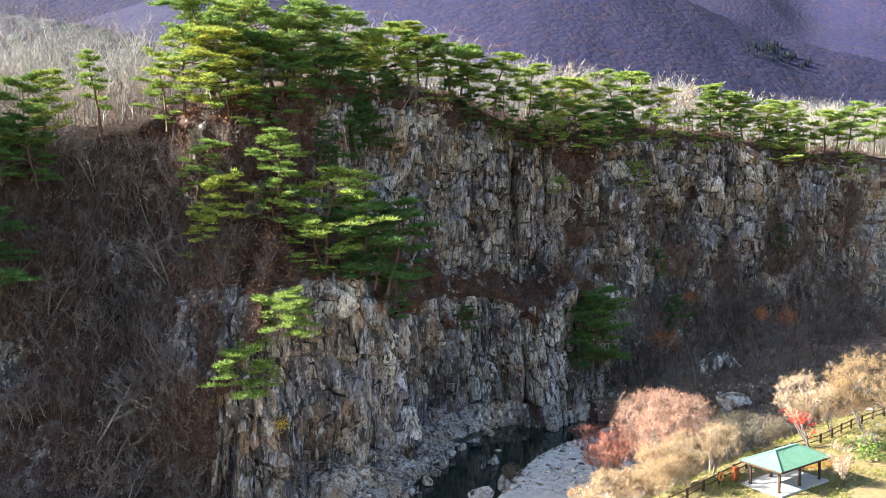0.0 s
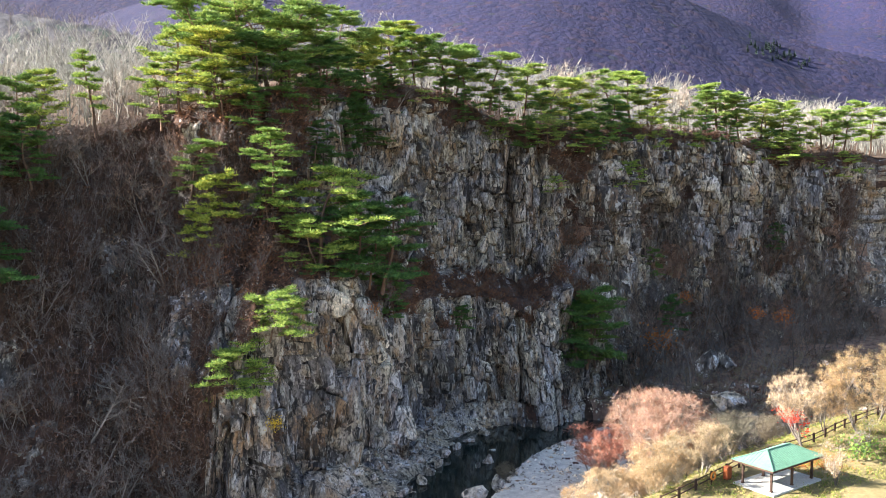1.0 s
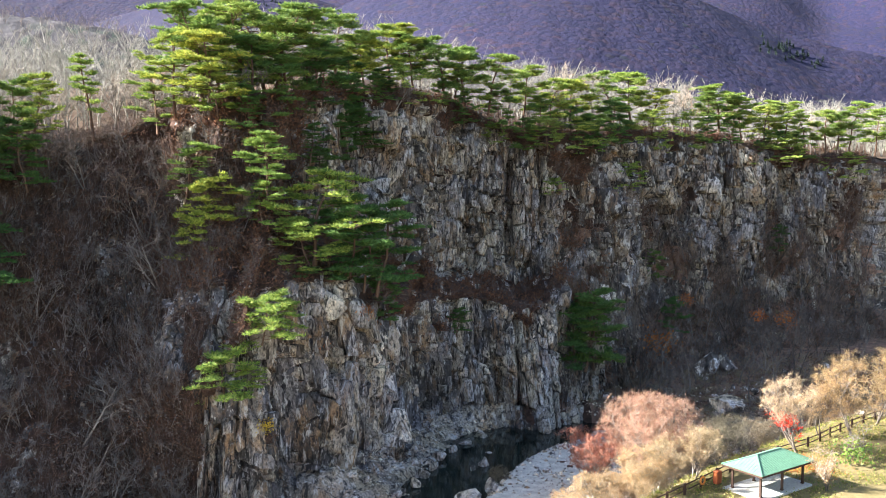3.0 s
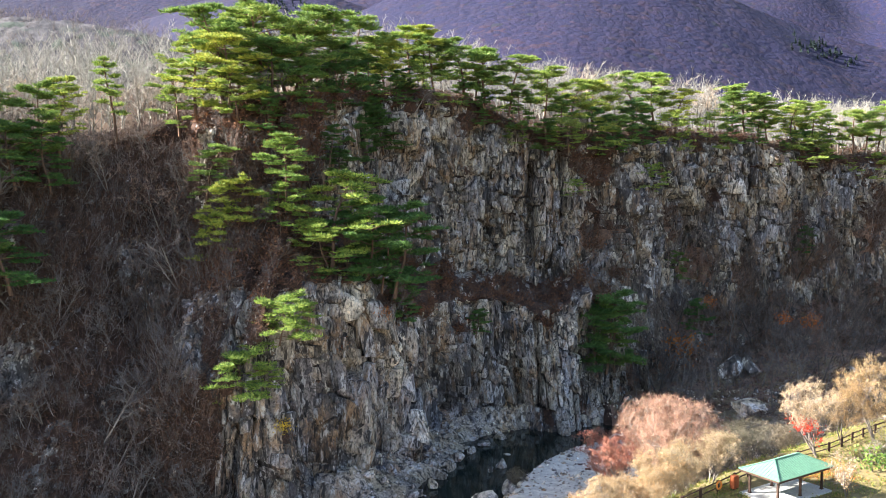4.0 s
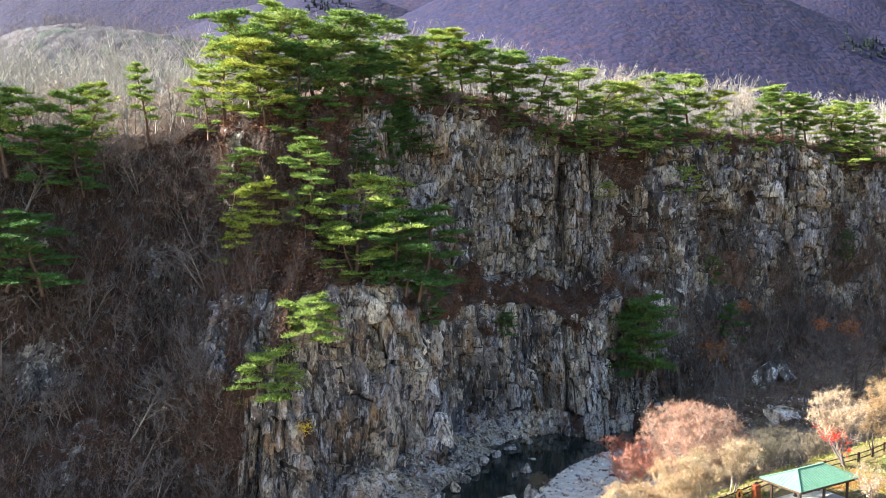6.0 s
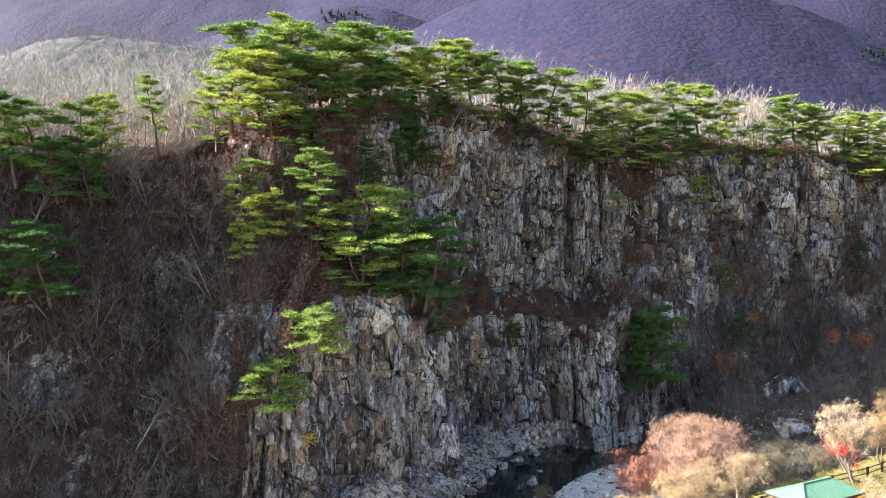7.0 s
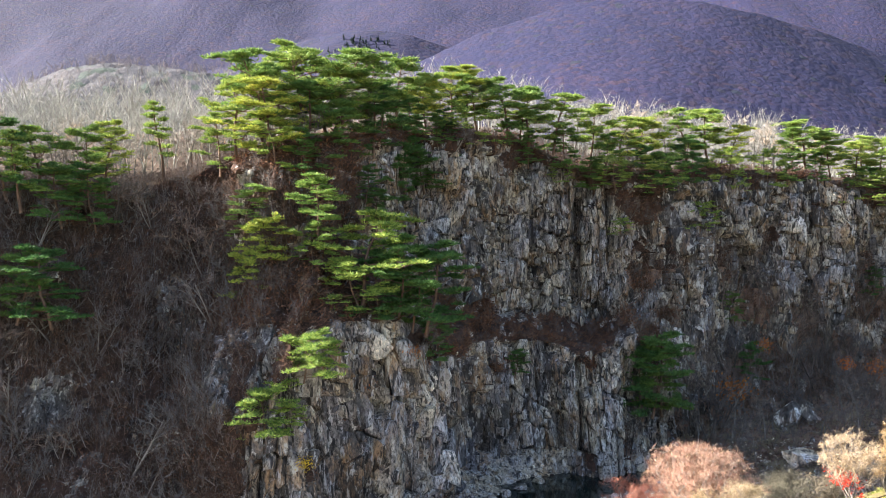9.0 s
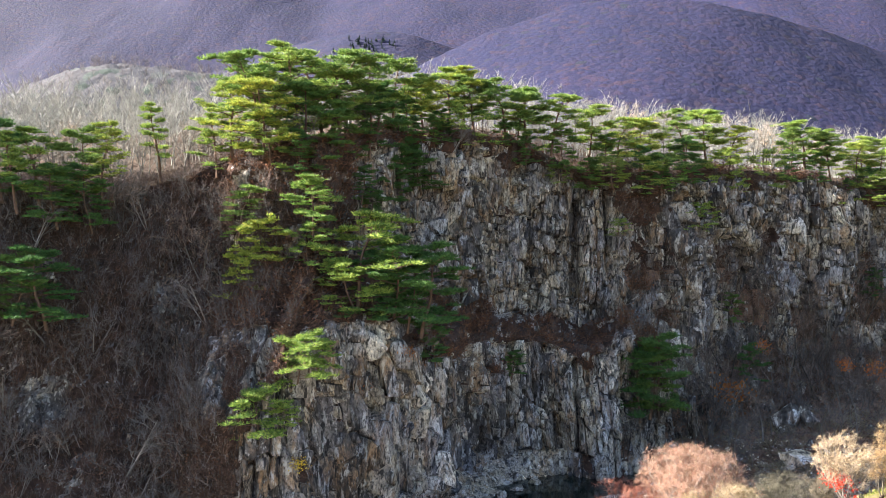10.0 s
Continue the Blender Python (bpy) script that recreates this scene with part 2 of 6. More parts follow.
_shader.inputs["Specular IOR Level"].default_value = 0.5
bump_into(_tree, _shader, noise_of(_tree, 1.6, 3), 0.08, 0.03)


# ---- small tools ----
def hashed(i, j, seed):
    """Random numbers 0 to 1 for whole-number cells."""
    n = (np.asarray(i, np.int64) * 374761393 + np.asarray(j, np.int64) * 668265263 + seed * 1274126177) & 0xFFFFFFFF
    n = ((n ^ (n >> 13)) * 1274126177) & 0xFFFFFFFF
    n = ((n ^ (n >> 16)) * 2246822519) & 0xFFFFFFFF
    return ((n ^ (n >> 15)) & 0xFFFFFF) / float(0xFFFFFF)


def soft_noise(x, y, seed=0):
    """Smooth noise, -1 to 1, one bump a unit."""
    x, y = np.broadcast_arrays(np.asarray(x, float), np.asarray(y, float))
    i, j = np.floor(x).astype(np.int64), np.floor(y).astype(np.int64)
    a, b = x - i, y - j
    a, b = a * a * (3 - 2 * a), b * b * (3 - 2 * b)
    low = hashed(i, j, seed) * (1 - a) + hashed(i + 1, j, seed) * a
    high = hashed(i, j + 1, seed) * (1 - a) + hashed(i + 1, j + 1, seed) * a
    return 2 * (low * (1 - b) + high * b) - 1


def rough_noise(x, y, seed=0, octaves=4):
    total, size = 0.0, 1.0
    for k in range(octaves):
        total = total + size * soft_noise(x * 2 ** k, y * 2 ** k, seed + 17 * k)
        size *= 0.5
    return total / 1.6


def step_between(a, b, v):
    v = np.clip((v - a) / (b - a), 0, 1)
    return v * v * (3 - 2 * v)


def along(knots):
    xs, ys = [k[0] for k in knots], [k[1] for k in knots]
    return lambda x: np.interp(x, xs, ys)


def mesh_of(name, verts, faces):
    """A mesh from an array of corners and an array of three- or four-sided faces."""
    verts, faces = np.asarray(verts, np.float32), np.asarray(faces, np.int32)
    mesh = bpy.data.meshes.new(name)
    count, sides = faces.shape
    mesh.vertices.add(len(verts))
    mesh.vertices.foreach_set("co", verts.ravel())
    mesh.loops.add(count * sides)
    mesh.loops.foreach_set("vertex_index", faces.ravel())
    mesh.polygons.add(count)
    mesh.polygons.foreach_set("loop_start", np.arange(0, count * sides, sides, dtype=np.int32))
    mesh.update(calc_edges=True)
    return mesh


def grid_faces(rows, columns):
    i = np.arange(rows - 1)[:, None] * columns + np.arange(columns - 1)[None, :]
    return np.stack([i, i + 1, i + 1 + columns, i + columns], -1).reshape(-1, 4)


def with_materials(mesh, *materials):
    for m in materials:
        mesh.materials.append(m)
    return mesh


def part(name, mesh, material, parent, label=""):
    """One mesh object under a thing or a part."""
    if isinstance(mesh, bmesh.types.BMesh):
        data = bpy.data.meshes.new(name)
        mesh.to_mesh(data)
        mesh.free()
        mesh = data
    if material is not None and not mesh.materials:
        mesh.materials.append(material)
    ob = new(name, mesh)
    ob.parent = parent
    if label:
        tagged(ob, label)
    return ob


def box(bm, size, m=Matrix.Identity(4), bevel=0.0):
    made = bmesh.ops.create_cube(bm, size=1.0, matrix=m @ Matrix.Diagonal((*size, 1)))
    if bevel:
        edges = list({e for v in made["verts"] for e in v.link_edges})
        bmesh.ops.bevel(bm, geom=edges, offset=bevel, segments=1, affect="EDGES")
    return bm


# ---- the lie of the land ----
# plan of the rock wall low down and high up, and where its ledge begins and ends
wall_low = along([(-260, 10), (-120, 55), (-75, 72), (-50, 82), (-41, 88), (-33, 93), (-27, 92), (-23.5, 90.5), (-19, 93), (-14.5, 102.5), (-8, 108.5),
                  (-3, 117), (0, 126), (4, 130.5), (10, 134), (17, 134), (24, 139), (34, 149), (48, 157), (62, 162), (90, 173), (140, 190), (300, 250)])
wall_high = along([(-260, 30), (-120, 75), (-75, 88), (-55, 95), (-46, 104.5), (-38, 112), (-33.5, 109), (-27, 108), (-20, 111), (-16, 117), (-13, 127), (-3, 136),
                   (3, 141), (12, 145.5), (20, 145), (32, 151.5), (42, 161), (57, 168), (62, 169), (90, 180), (140, 200), (300, 260)])
ledge_start = along([(-33, 10), (-27, 13), (-23, 14), (-20, 20), (-17.5, 24), (-14, 25), (-10, 25), (-8.3, 20.5), (-5, 18.5), (-3, 19), (2, 19.5), (22, 19), (30, 7), (45, 5), (140, 6)])
ledge_end = along([(-50, 40), (-33, 40), (-27, 40), (-20, 39), (-15, 32), (-13, 28), (-8, 28), (-3, 25), (2, 23), (22, 22.5), (30, 18), (45, 15), (140, 15)])
rim_line = along([(-260, 60), (-120, 40), (-75, 41), (-52, 42.5), (-46, 44.5), (-42, 46.5), (-37, 47.5), (-31, 47.3), (-24, 48.5), (-16, 51), (-6, 52.7), (2, 51.5), (9, 49.4),
                    (16, 47.7), (26, 46), (35, 47), (56, 47.6), (68, 44.6), (81, 43.6), (140, 42), (300, 45)])


def rim_height(x):
    """The rim, notched and uneven."""
    return rim_line(x) + 1.0 * soft_noise(x / 5.5, 0.5, 141) + 0.55 * soft_noise(x / 1.9, 0.5, 142)


def face_depth(x, z):
    """How far back (y) the wall stands at x and height z, before its fractures."""
    ripple = 2.6 * soft_noise(x / 7, 0.5, 15) + 1.3 * soft_noise(x / 2.3, 0.5, 16)
    t = step_between(ledge_start(x) + ripple, ledge_end(x) + ripple, z)
    t = np.where(x < -34, np.clip((z - 8) / 32, -0.3, 1.1), t)
    y = wall_low(x) + (wall_high(x) - wall_low(x)) * t
    y = y + 0.05 * (z - 20) + np.where(x < -34, 7 * np.clip((z - 31) / 13, 0, 1) ** 2, 0)
    y = y - 0.9 * np.clip(3 - z, 0, 6)
    over = np.clip(z - (rim_height(x) - 2.5), 0, 3)
    return y + 0.45 * over ** 2


def hill_height(x, y):
    """The wooded hill behind the rim."""
    back = y - face_depth(x, rim_height(x))
    crest = along([(-260, 66), (-125, 57), (-80, 55.5), (-24, 61), (4, 59), (23, 56), (77, 50), (200, 50)])(x)
    z = rim_height(x) + (crest - rim_height(x)) * step_between(-10, 75, back) + 0.8 * rough_noise(x / 14, y / 14, 5) * step_between(0, 8, back)
    # an unseen shoulder added to the hill, keeping slope and buttress in shade
    z = z + 40 * np.exp(-((x + 126) / 22) ** 2 - ((y - 92) / 20) ** 2)
    return z - 28 * step_between(95, 260, back)


near_crest = along([(-700, 60), (-400, 130), (-300, 155), (-170, 200), (-113, 230), (-70, 257), (0, 284), (60, 285), (115, 273), (250, 238), (320, 217), (390, 194), (480, 170), (700, 120), (1500, 60)])
mid_crest = along([(-1200, 150), (-600, 225), (-420, 268), (-340, 295), (-277, 310), (-200, 290), (-130, 262), (-60, 240), (200, 210), (1500, 100)])


def rounded(line, x):
    """A crest line with its corners rounded off."""
    return sum(line(x + d) for d in (-75, -50, -25, 0, 25, 50, 75)) / 7


def mountain_height(x, y):
    """Two wooded spurs, one behind the other, before a high far slope cut by gullies."""
    wander = 26 * soft_noise(x / 170, y / 240, 31)
    near = rounded(near_crest, x) - np.where(y < 950 + wander, 0.62 * (950 + wander - y), 0.45 * (y - 950 - wander))
    mid = rounded(mid_crest, x) - np.where(y < 1150 + wander, 0.6 * (1150 + wander - y), 0.45 * (y - 1150 - wander))
    far = 22 + 0.62 * np.clip(y - 900, 0, 1400) + 0.15 * np.clip(y - 2300, 0, 2600)
    far = far - 20 * np.exp(-((x + 0.305 * y) / 110) ** 2) - 30 * np.exp(-((x - 0.42 * y) / 80) ** 2) - 60 * soft_noise(x / 210 + 0.3 * y / 210, y / 600, 37) ** 2
    z = np.maximum(np.maximum(near, mid), far)
    return np.maximum(z, 22) + 5 * soft_noise(x / 90 + 0.4 * y / 90, y / 150, 38) + 1.2 * soft_noise(x / 30, y / 60, 39)


def knoll_height(x, y):
    """A lit wooded knoll between the hill and the mountains."""
    return 18 + 93 * np.exp(-((x + 225) / 105) ** 2 - ((y - 400) / 80) ** 2) + 40 * np.exp(-((x + 120) / 60) ** 2 - ((y - 390) / 60) ** 2)


def treetops(x, y, size, seed):
    """Domes of a closed wood's treetops."""
    i, j = np.floor(x / size).astype(np.int64), np.floor(y / size).astype(np.int64)
    best, tone = np.full(np.shape(x), 9.0), np.zeros(np.shape(x))
    for a in (-1, 0, 1):
        for b in (-1, 0, 1):
            px, py = (i + a + hashed(i + a, j + b, seed)) * size, (j + b + hashed(i + a, j + b, seed + 1)) * size
            far = np.hypot(x - px, y - py) / size
            tone = np.where(far < best, hashed(i + a, j + b, seed + 2), tone)
            best = np.minimum(best, far)
    return np.sqrt(np.clip(1 - best ** 2, 0, 1)) * (0.6 + 0.6 * tone)


def valley_height(x, y):
    """The valley floor: terrace, bank, gravel, pool and the stream's bed."""
    edge = along([(-60, 20), (0, 60), (23, 79), (30, 86), (34, 90), (43, 97), (49, 102.5), (57, 108.5), (90, 125), (200, 160)])(x)
    out = y - edge
    z = 8.5 - 6.3 * step_between(0.5, 13, out)
    z = z + np.where(x > 25, 0.11 * np.clip(x - 25, 0, 40) * step_between(8, 25, out), 0)
    pool_middle = along([(-30, 70), (-12, 91), (-4, 92), (1, 99), (6, 112), (12, 122), (17, 126), (21, 127.5), (25, 130), (28, 133)])(x)
    pool_width = along([(-30, 12), (-12, 12), (-4, 12), (1, 14), (6, 15.5), (12, 11), (17, 9), (21, 7.5), (25, 4), (28, 0.5)])(x)
    side = np.where((y > pool_middle) & (x < 24), 0.0, np.abs(y - pool_middle))
    z = z - 4.5 * (1 - step_between(0.55, 1.25, side / pool_width))
    shore = along([(98, -9), (101, -5.5), (104.5, -3.2), (115.5, -1.4), (126, 2.2), (131, 9), (133, 20)])(y)
    rubble = np.clip(0.3 + 0.42 * (shore - x) + 1.1 * rough_noise(x / 2.2, y / 2.2, 29), -2.3, 3.4)
    rubble = 0.5 * rubble + 0.5 * np.floor(rubble * 2.2) / 2.2
    z = np.where((y > 98) & (x > -16) & (x < 24), np.maximum(z, rubble), z)
    return z + 0.25 * rough_noise(x / 3, y / 3, 9) * step_between(0, 6, out)


# ---- cliff ----
def cell_seed(i, j, seed):
    """Where the joint cell i, j has its middle, in cells: columns run on, their courses are staggered."""
    p = i + 0.5 + 0.55 * (hashed(i, 1, seed) - 0.5) + 0.2 * (hashed(i, j, seed + 1) - 0.5)
    return p, j + hashed(i, 2, seed + 2) + 0.85 * (hashed(i, j, seed + 3) - 0.5)


def joint_cells(p, q, seed):
    """The joint cell at p, q: its column and course, the way from its middle, and the gap to its neighbour."""
    ci, cj = np.floor(p).astype(np.int64), np.floor(q).astype(np.int64)
    first, second = np.full(np.shape(p), 9.0), np.full(np.shape(p), 9.0)
    best_i, best_j, da, db = np.zeros_like(ci), np.zeros_like(cj), np.zeros(np.shape(p)), np.zeros(np.shape(p))
    for a in (-1, 0, 1):
        for b in (-2, -1, 0, 1):
            sp, sq = cell_seed(ci + a, cj + b, seed)
            far = np.sqrt((p - sp) ** 2 + (q - sq) ** 2)
            near = far < first
            second = np.where(near, first, np.minimum(second, far))
            best_i, best_j = np.where(near, ci + a, best_i), np.where(near, cj + b, best_j)
            da, db = np.where(near, p - sp, da), np.where(near, q - sq, db)
            first = np.where(near, far, first)
    return best_i, best_j, da, db, second - first


# jointing from coarse to fine: width, height, stand, slant, groove's depth and share of the cell, share of tone, seed
JOINTS = ((4.6, 12.0, 2.2, 0.55, 1.2, 0.12, 0.25, 510), (1.6, 3.8, 1.3, 0.8, 1.2, 0.24, 0.4, 520), (0.75, 1.2, 0.55, 0.9, 0.5, 0.3, 0.35, 530))


def joint_warp(s, z):
    """The joints' lines wander and crowd."""
    return s + 1.5 * soft_noise(s / 9, z / 16, 503) + 0.3 * soft_noise(s / 2.5, z / 4.5, 504) + 0.03 * z, z - 0.34 * np.minimum(z, 23) + 0.9 * soft_noise(s / 5, z / 8, 505)


def cell_face(k, i, j, da, db):
    """How far a cell's own plane stands out, at a place in it."""
    wide, high, stand, slant, _, _, _, seed = JOINTS[k]
    out = stand * (hashed(i, j, seed + 5) - 0.5)
    out = out + slant * wide * (hashed(i, j, seed + 6) - 0.5) * da * 2 + 0.22 * slant * high * (hashed(i, j, seed + 7) - 0.62) * db * 2
    return out


def fractures(s, z):
    """Relief of jointed rock at arc length s and height z: slabs of three sizes. Returns relief (metres outward) and a random tone for each slab."""
    relief, tone = np.zeros(np.shape(s)), np.zeros(np.shape(s))
    u, v = joint_warp(s, z)
    for k, (wide, high, stand, slant, groove, share, part_tone, seed) in enumerate(JOINTS):
        i, j, da, db, gap = joint_cells(u / wide, v / high, seed)
        relief = relief + cell_face(k, i, j, da, db) - groove * (0.25 + 0.75 * hashed(i, j, seed + 8)) * np.clip(1 - gap / share, 0, 1)
        tone = tone + part_tone * hashed(i, j, seed + 9)
    return relief + 0.16 * rough_noise(s / 0.7, z / 1.1, 540, 3), tone


PLAN_X = np.linspace(-250, 290, 10801)
PLAN_Y = 0.5 * (wall_low(PLAN_X) + wall_high(PLAN_X))
PLAN_RUN = np.concatenate([[0], np.cumsum(np.hypot(np.diff(PLAN_X), np.diff(PLAN_Y)))])


def facing(stations):
    """Unit tangent and outward normal of the wall's plan, smoothed over some metres."""
    x0, x1 = np.interp(stations - 2.2, PLAN_RUN, PLAN_X), np.interp(stations + 2.2, PLAN_RUN, PLAN_X)
    y0, y1 = np.interp(stations - 2.2, PLAN_RUN, PLAN_Y), np.interp(stations + 2.2, PLAN_RUN, PLAN_Y)
    size = np.hypot(x1 - x0, y1 - y0)
    return (x1 - x0) / size, (y1 - y0) / size, (y1 - y0) / size, -(x1 - x0) / size


# hollows and shelves where leaves and brush hold: x, z, half width, half height, how much
LEAFY_SPOTS = ((-20.6, 22, 2.2, 2.6, 0.8), (-23.6, 17, 1.5, 2.4, 0.7), (-20, 31, 4, 4.5, 0.8), (-24, 30, 3, 3, 0.5), (-5.5, 20.3, 2.6, 1.6, 0.7), (-3.3, 24, 3, 3, 0.8), (1.7, 17, 1.0, 2.5, 0.6), (11, 20.6, 9, 1.5, 0.4), (14, 17.2, 1.8, 1.5, 0.7),
               (-18.1, 9.2, 1, 1.5, 0.8), (17, 46.5, 5, 2.2, 0.7), (24.4, 41, 4.5, 3.5, 0.7), (24.4, 31, 2.5, 6, 0.55), (3.1, 48.7, 3, 1.6, 0.7), (39.5, 31, 2.6, 5, 0.6), (44, 23, 4, 3, 0.5),
               (56, 20, 8, 4, 0.42), (68, 25, 8, 5, 0.32), (50, 12, 15, 5, 0.5), (68, 10, 15, 6, 0.55), (82, 32, 8, 7, 0.4), (28, 21, 4, 2.5, 0.3))


def rockiness(S, X, z):
    """1 on bare rock, 0 where soil and leaves lie."""
    slack = (face_depth(X, z + 0.6) - face_depth(X, z - 0.6)) / 1.2
    slope = 1 / np.sqrt(1 + slack ** 2)
    wooded = step_between(-23.5, -27, X) * 0.85 + 0.7 * step_between(-14, -18, X) * step_between(25, 28, z) * step_between(-34.5, -32, X)
    wooded = wooded - 0.95 * np.exp(-((X + 31.8) / 1.7) ** 2) * step_between(31, 34, z)
    for x0, z0, r in ((-29.5, 27, 3.0), (-47, 18, 2.2), (-35.5, 13, 2.0), (-28, 19, 2.2), (-52, 31, 2.0), (-25.5, 31, 2.4)):
        wooded = wooded - 0.7 * np.exp(-((X - x0) / r) ** 2 - ((z - z0) / (1.5 * r)) ** 2)
    rocky = step_between(0.55, 0.85, slope) - wooded + (0.6 + 0.2 * step_between(-6, 4, X)) * rough_noise(S / 5, z / 5, 77) - 0.15
    rocky = rocky - 0.5 * step_between(24, 32, X) * (1 - step_between(7, 14, z + 5 * rough_noise(S / 6, z / 6, 71)))
    rocky = rocky - 0.12 * step_between(-6, -2, X) * np.exp(-((z - 20.5 - 2.5 * soft_noise(S / 9, 0, 72)) / 2.6) ** 2)
    rocky = rocky - 0.1 * step_between(44, 60, X)
    edge = 0.35 * rough_noise(S / 2.2, z / 2.2, 74)
    rocky = rocky + 0.3 * step_between(-1, 3, X) * step_between(26, 22, X) * step_between(16, 18, z) * step_between(29, 26, z)
    for x0, z0, wide, high, amount in LEAFY_SPOTS:
        rocky = rocky - amount * 1.3 * step_between(1.25, 0.55, np.sqrt(((X - x0) / wide) ** 2 + ((z - z0) / high) ** 2) + edge)
    rocky = rocky - 0.4 * step_between(7, 0, rim_height(X) - z + 2.5 * rough_noise(S / 4, z / 9, 73))
    return np.clip(rocky + 0.5 * np.minimum(marked(S, z, PILLARS, 6), 1), 0, 1)


# the wall's marked pillars and clefts: x, bottom, top, half width, depth
PILLARS = ((-31.5, 41, 45.5, 1.1, 0.9), (-31.9, 33, 41, 0.8, 0.7), (52, 33, 43, 3.0, 0.9), (20, 5, 16, 0.8, 0.7), (12.0, 4, 15, 0.8, 0.8), (32.0, 17, 38, 1.25, 2.6), (7.8, 29, 45, 1.1, 1.1), (59.2, 35, 46, 2.4, 1.8), (-6, 3, 18.5, 2.4, 1.2), (5.1, 15.5, 21, 0.8, 0.9), (9.3, 10.5, 17, 0.9, 0.9), (17.6, 0, 7.5, 2.2, 1.2),
           (-22.3, 2, 13.5, 1.8, 1.0), (42.5, 33.5, 41.5, 2.2, 1.7), (14.4, 27, 41, 0.9, 0.8), (-2.6, 36, 41.5, 1.3, 0.8), (15.2, 3, 13, 0.9, 0.9), (18.4, 7, 17, 1.0, 0.9), (-11, 22.5, 26, 1.4, 0.7))
CLEFTS = ((12.7, 24, 42, 0.6, 3.4), (12.9, 3, 17, 0.4, 2.2), (10.6, 2, 11, 0.4, 2.0), (21.4, 3, 12, 0.6, 1.8), (7.3, 9, 20.5, 0.4, 1.8), (-19.0, 13, 21.5, 0.4, 1.4), (-17.1, 4, 15, 0.45, 1.6), (-1.3, 2, 22, 1.7, 2.2),
          (24.4, 23, 43, 3.0, 1.8), (39.2, 24, 36, 2.0, 1.7), (55.6, 36, 44, 0.6, 2.0), (3.2, 5, 17, 0.45, 1.6), (-13.9, 8, 20, 0.4, 1.2), (-9.2, 3, 16, 0.4, 1.3), (28.6, 26, 42, 0.6, 1.8), (48, 30, 44, 0.5, 1.4), (1.5, 28, 44, 0.5, 1.3))


def marked(S, z, places, edge):
    """How deep the marked pillars or clefts are at a place."""
    total = 0.0
    for x0, low, high, half, depth in places:
        across = np.abs(S - np.interp(x0, PLAN_X, PLAN_RUN) - 0.35 * soft_noise(S * 0 + x0, z / 3, 218)) / half
        total = total + depth * np.exp(-across ** edge) * step_between(low - 1, low + 0.6, z) * step_between(high + 0.5, high - 0.5, z)
    return total


def bulges(S, z):
    """Pillars and hollows many metres across."""
    out = 2.6 * rough_noise(S / 11, z / 30, 201, 3) + 1.4 * rough_noise(S / 4.5, z / 13, 205, 2)
    for k, gap in enumerate((5.2, 8.5)):
        number = np.floor(S / gap)
        at = (number + 0.2 + 0.6 * hashed(number, 2, 210 + k)) * gap + 0.03 * (z - 25) * (hashed(number, 3, 210 + k) - 0.5) * 4 + 0.35 * soft_noise(S * 0 + number, z / 5, 214)
        shown = step_between(-0.1, 0.35, soft_noise(number * 3.7, z / 11, 216 + k))
        shown = shown * step_between(np.interp(-24, PLAN_X, PLAN_RUN), np.interp(-21, PLAN_X, PLAN_RUN), S)
        out = out - (0.8 + 1.5 * hashed(number, 4, 210 + k)) * shown * np.exp(-((S - at) / (0.25 + 0.4 * hashed(number, 5, 210 + k))) ** 2)
    return out + marked(S, z, PILLARS, 6) - marked(S, z, CLEFTS, 4)


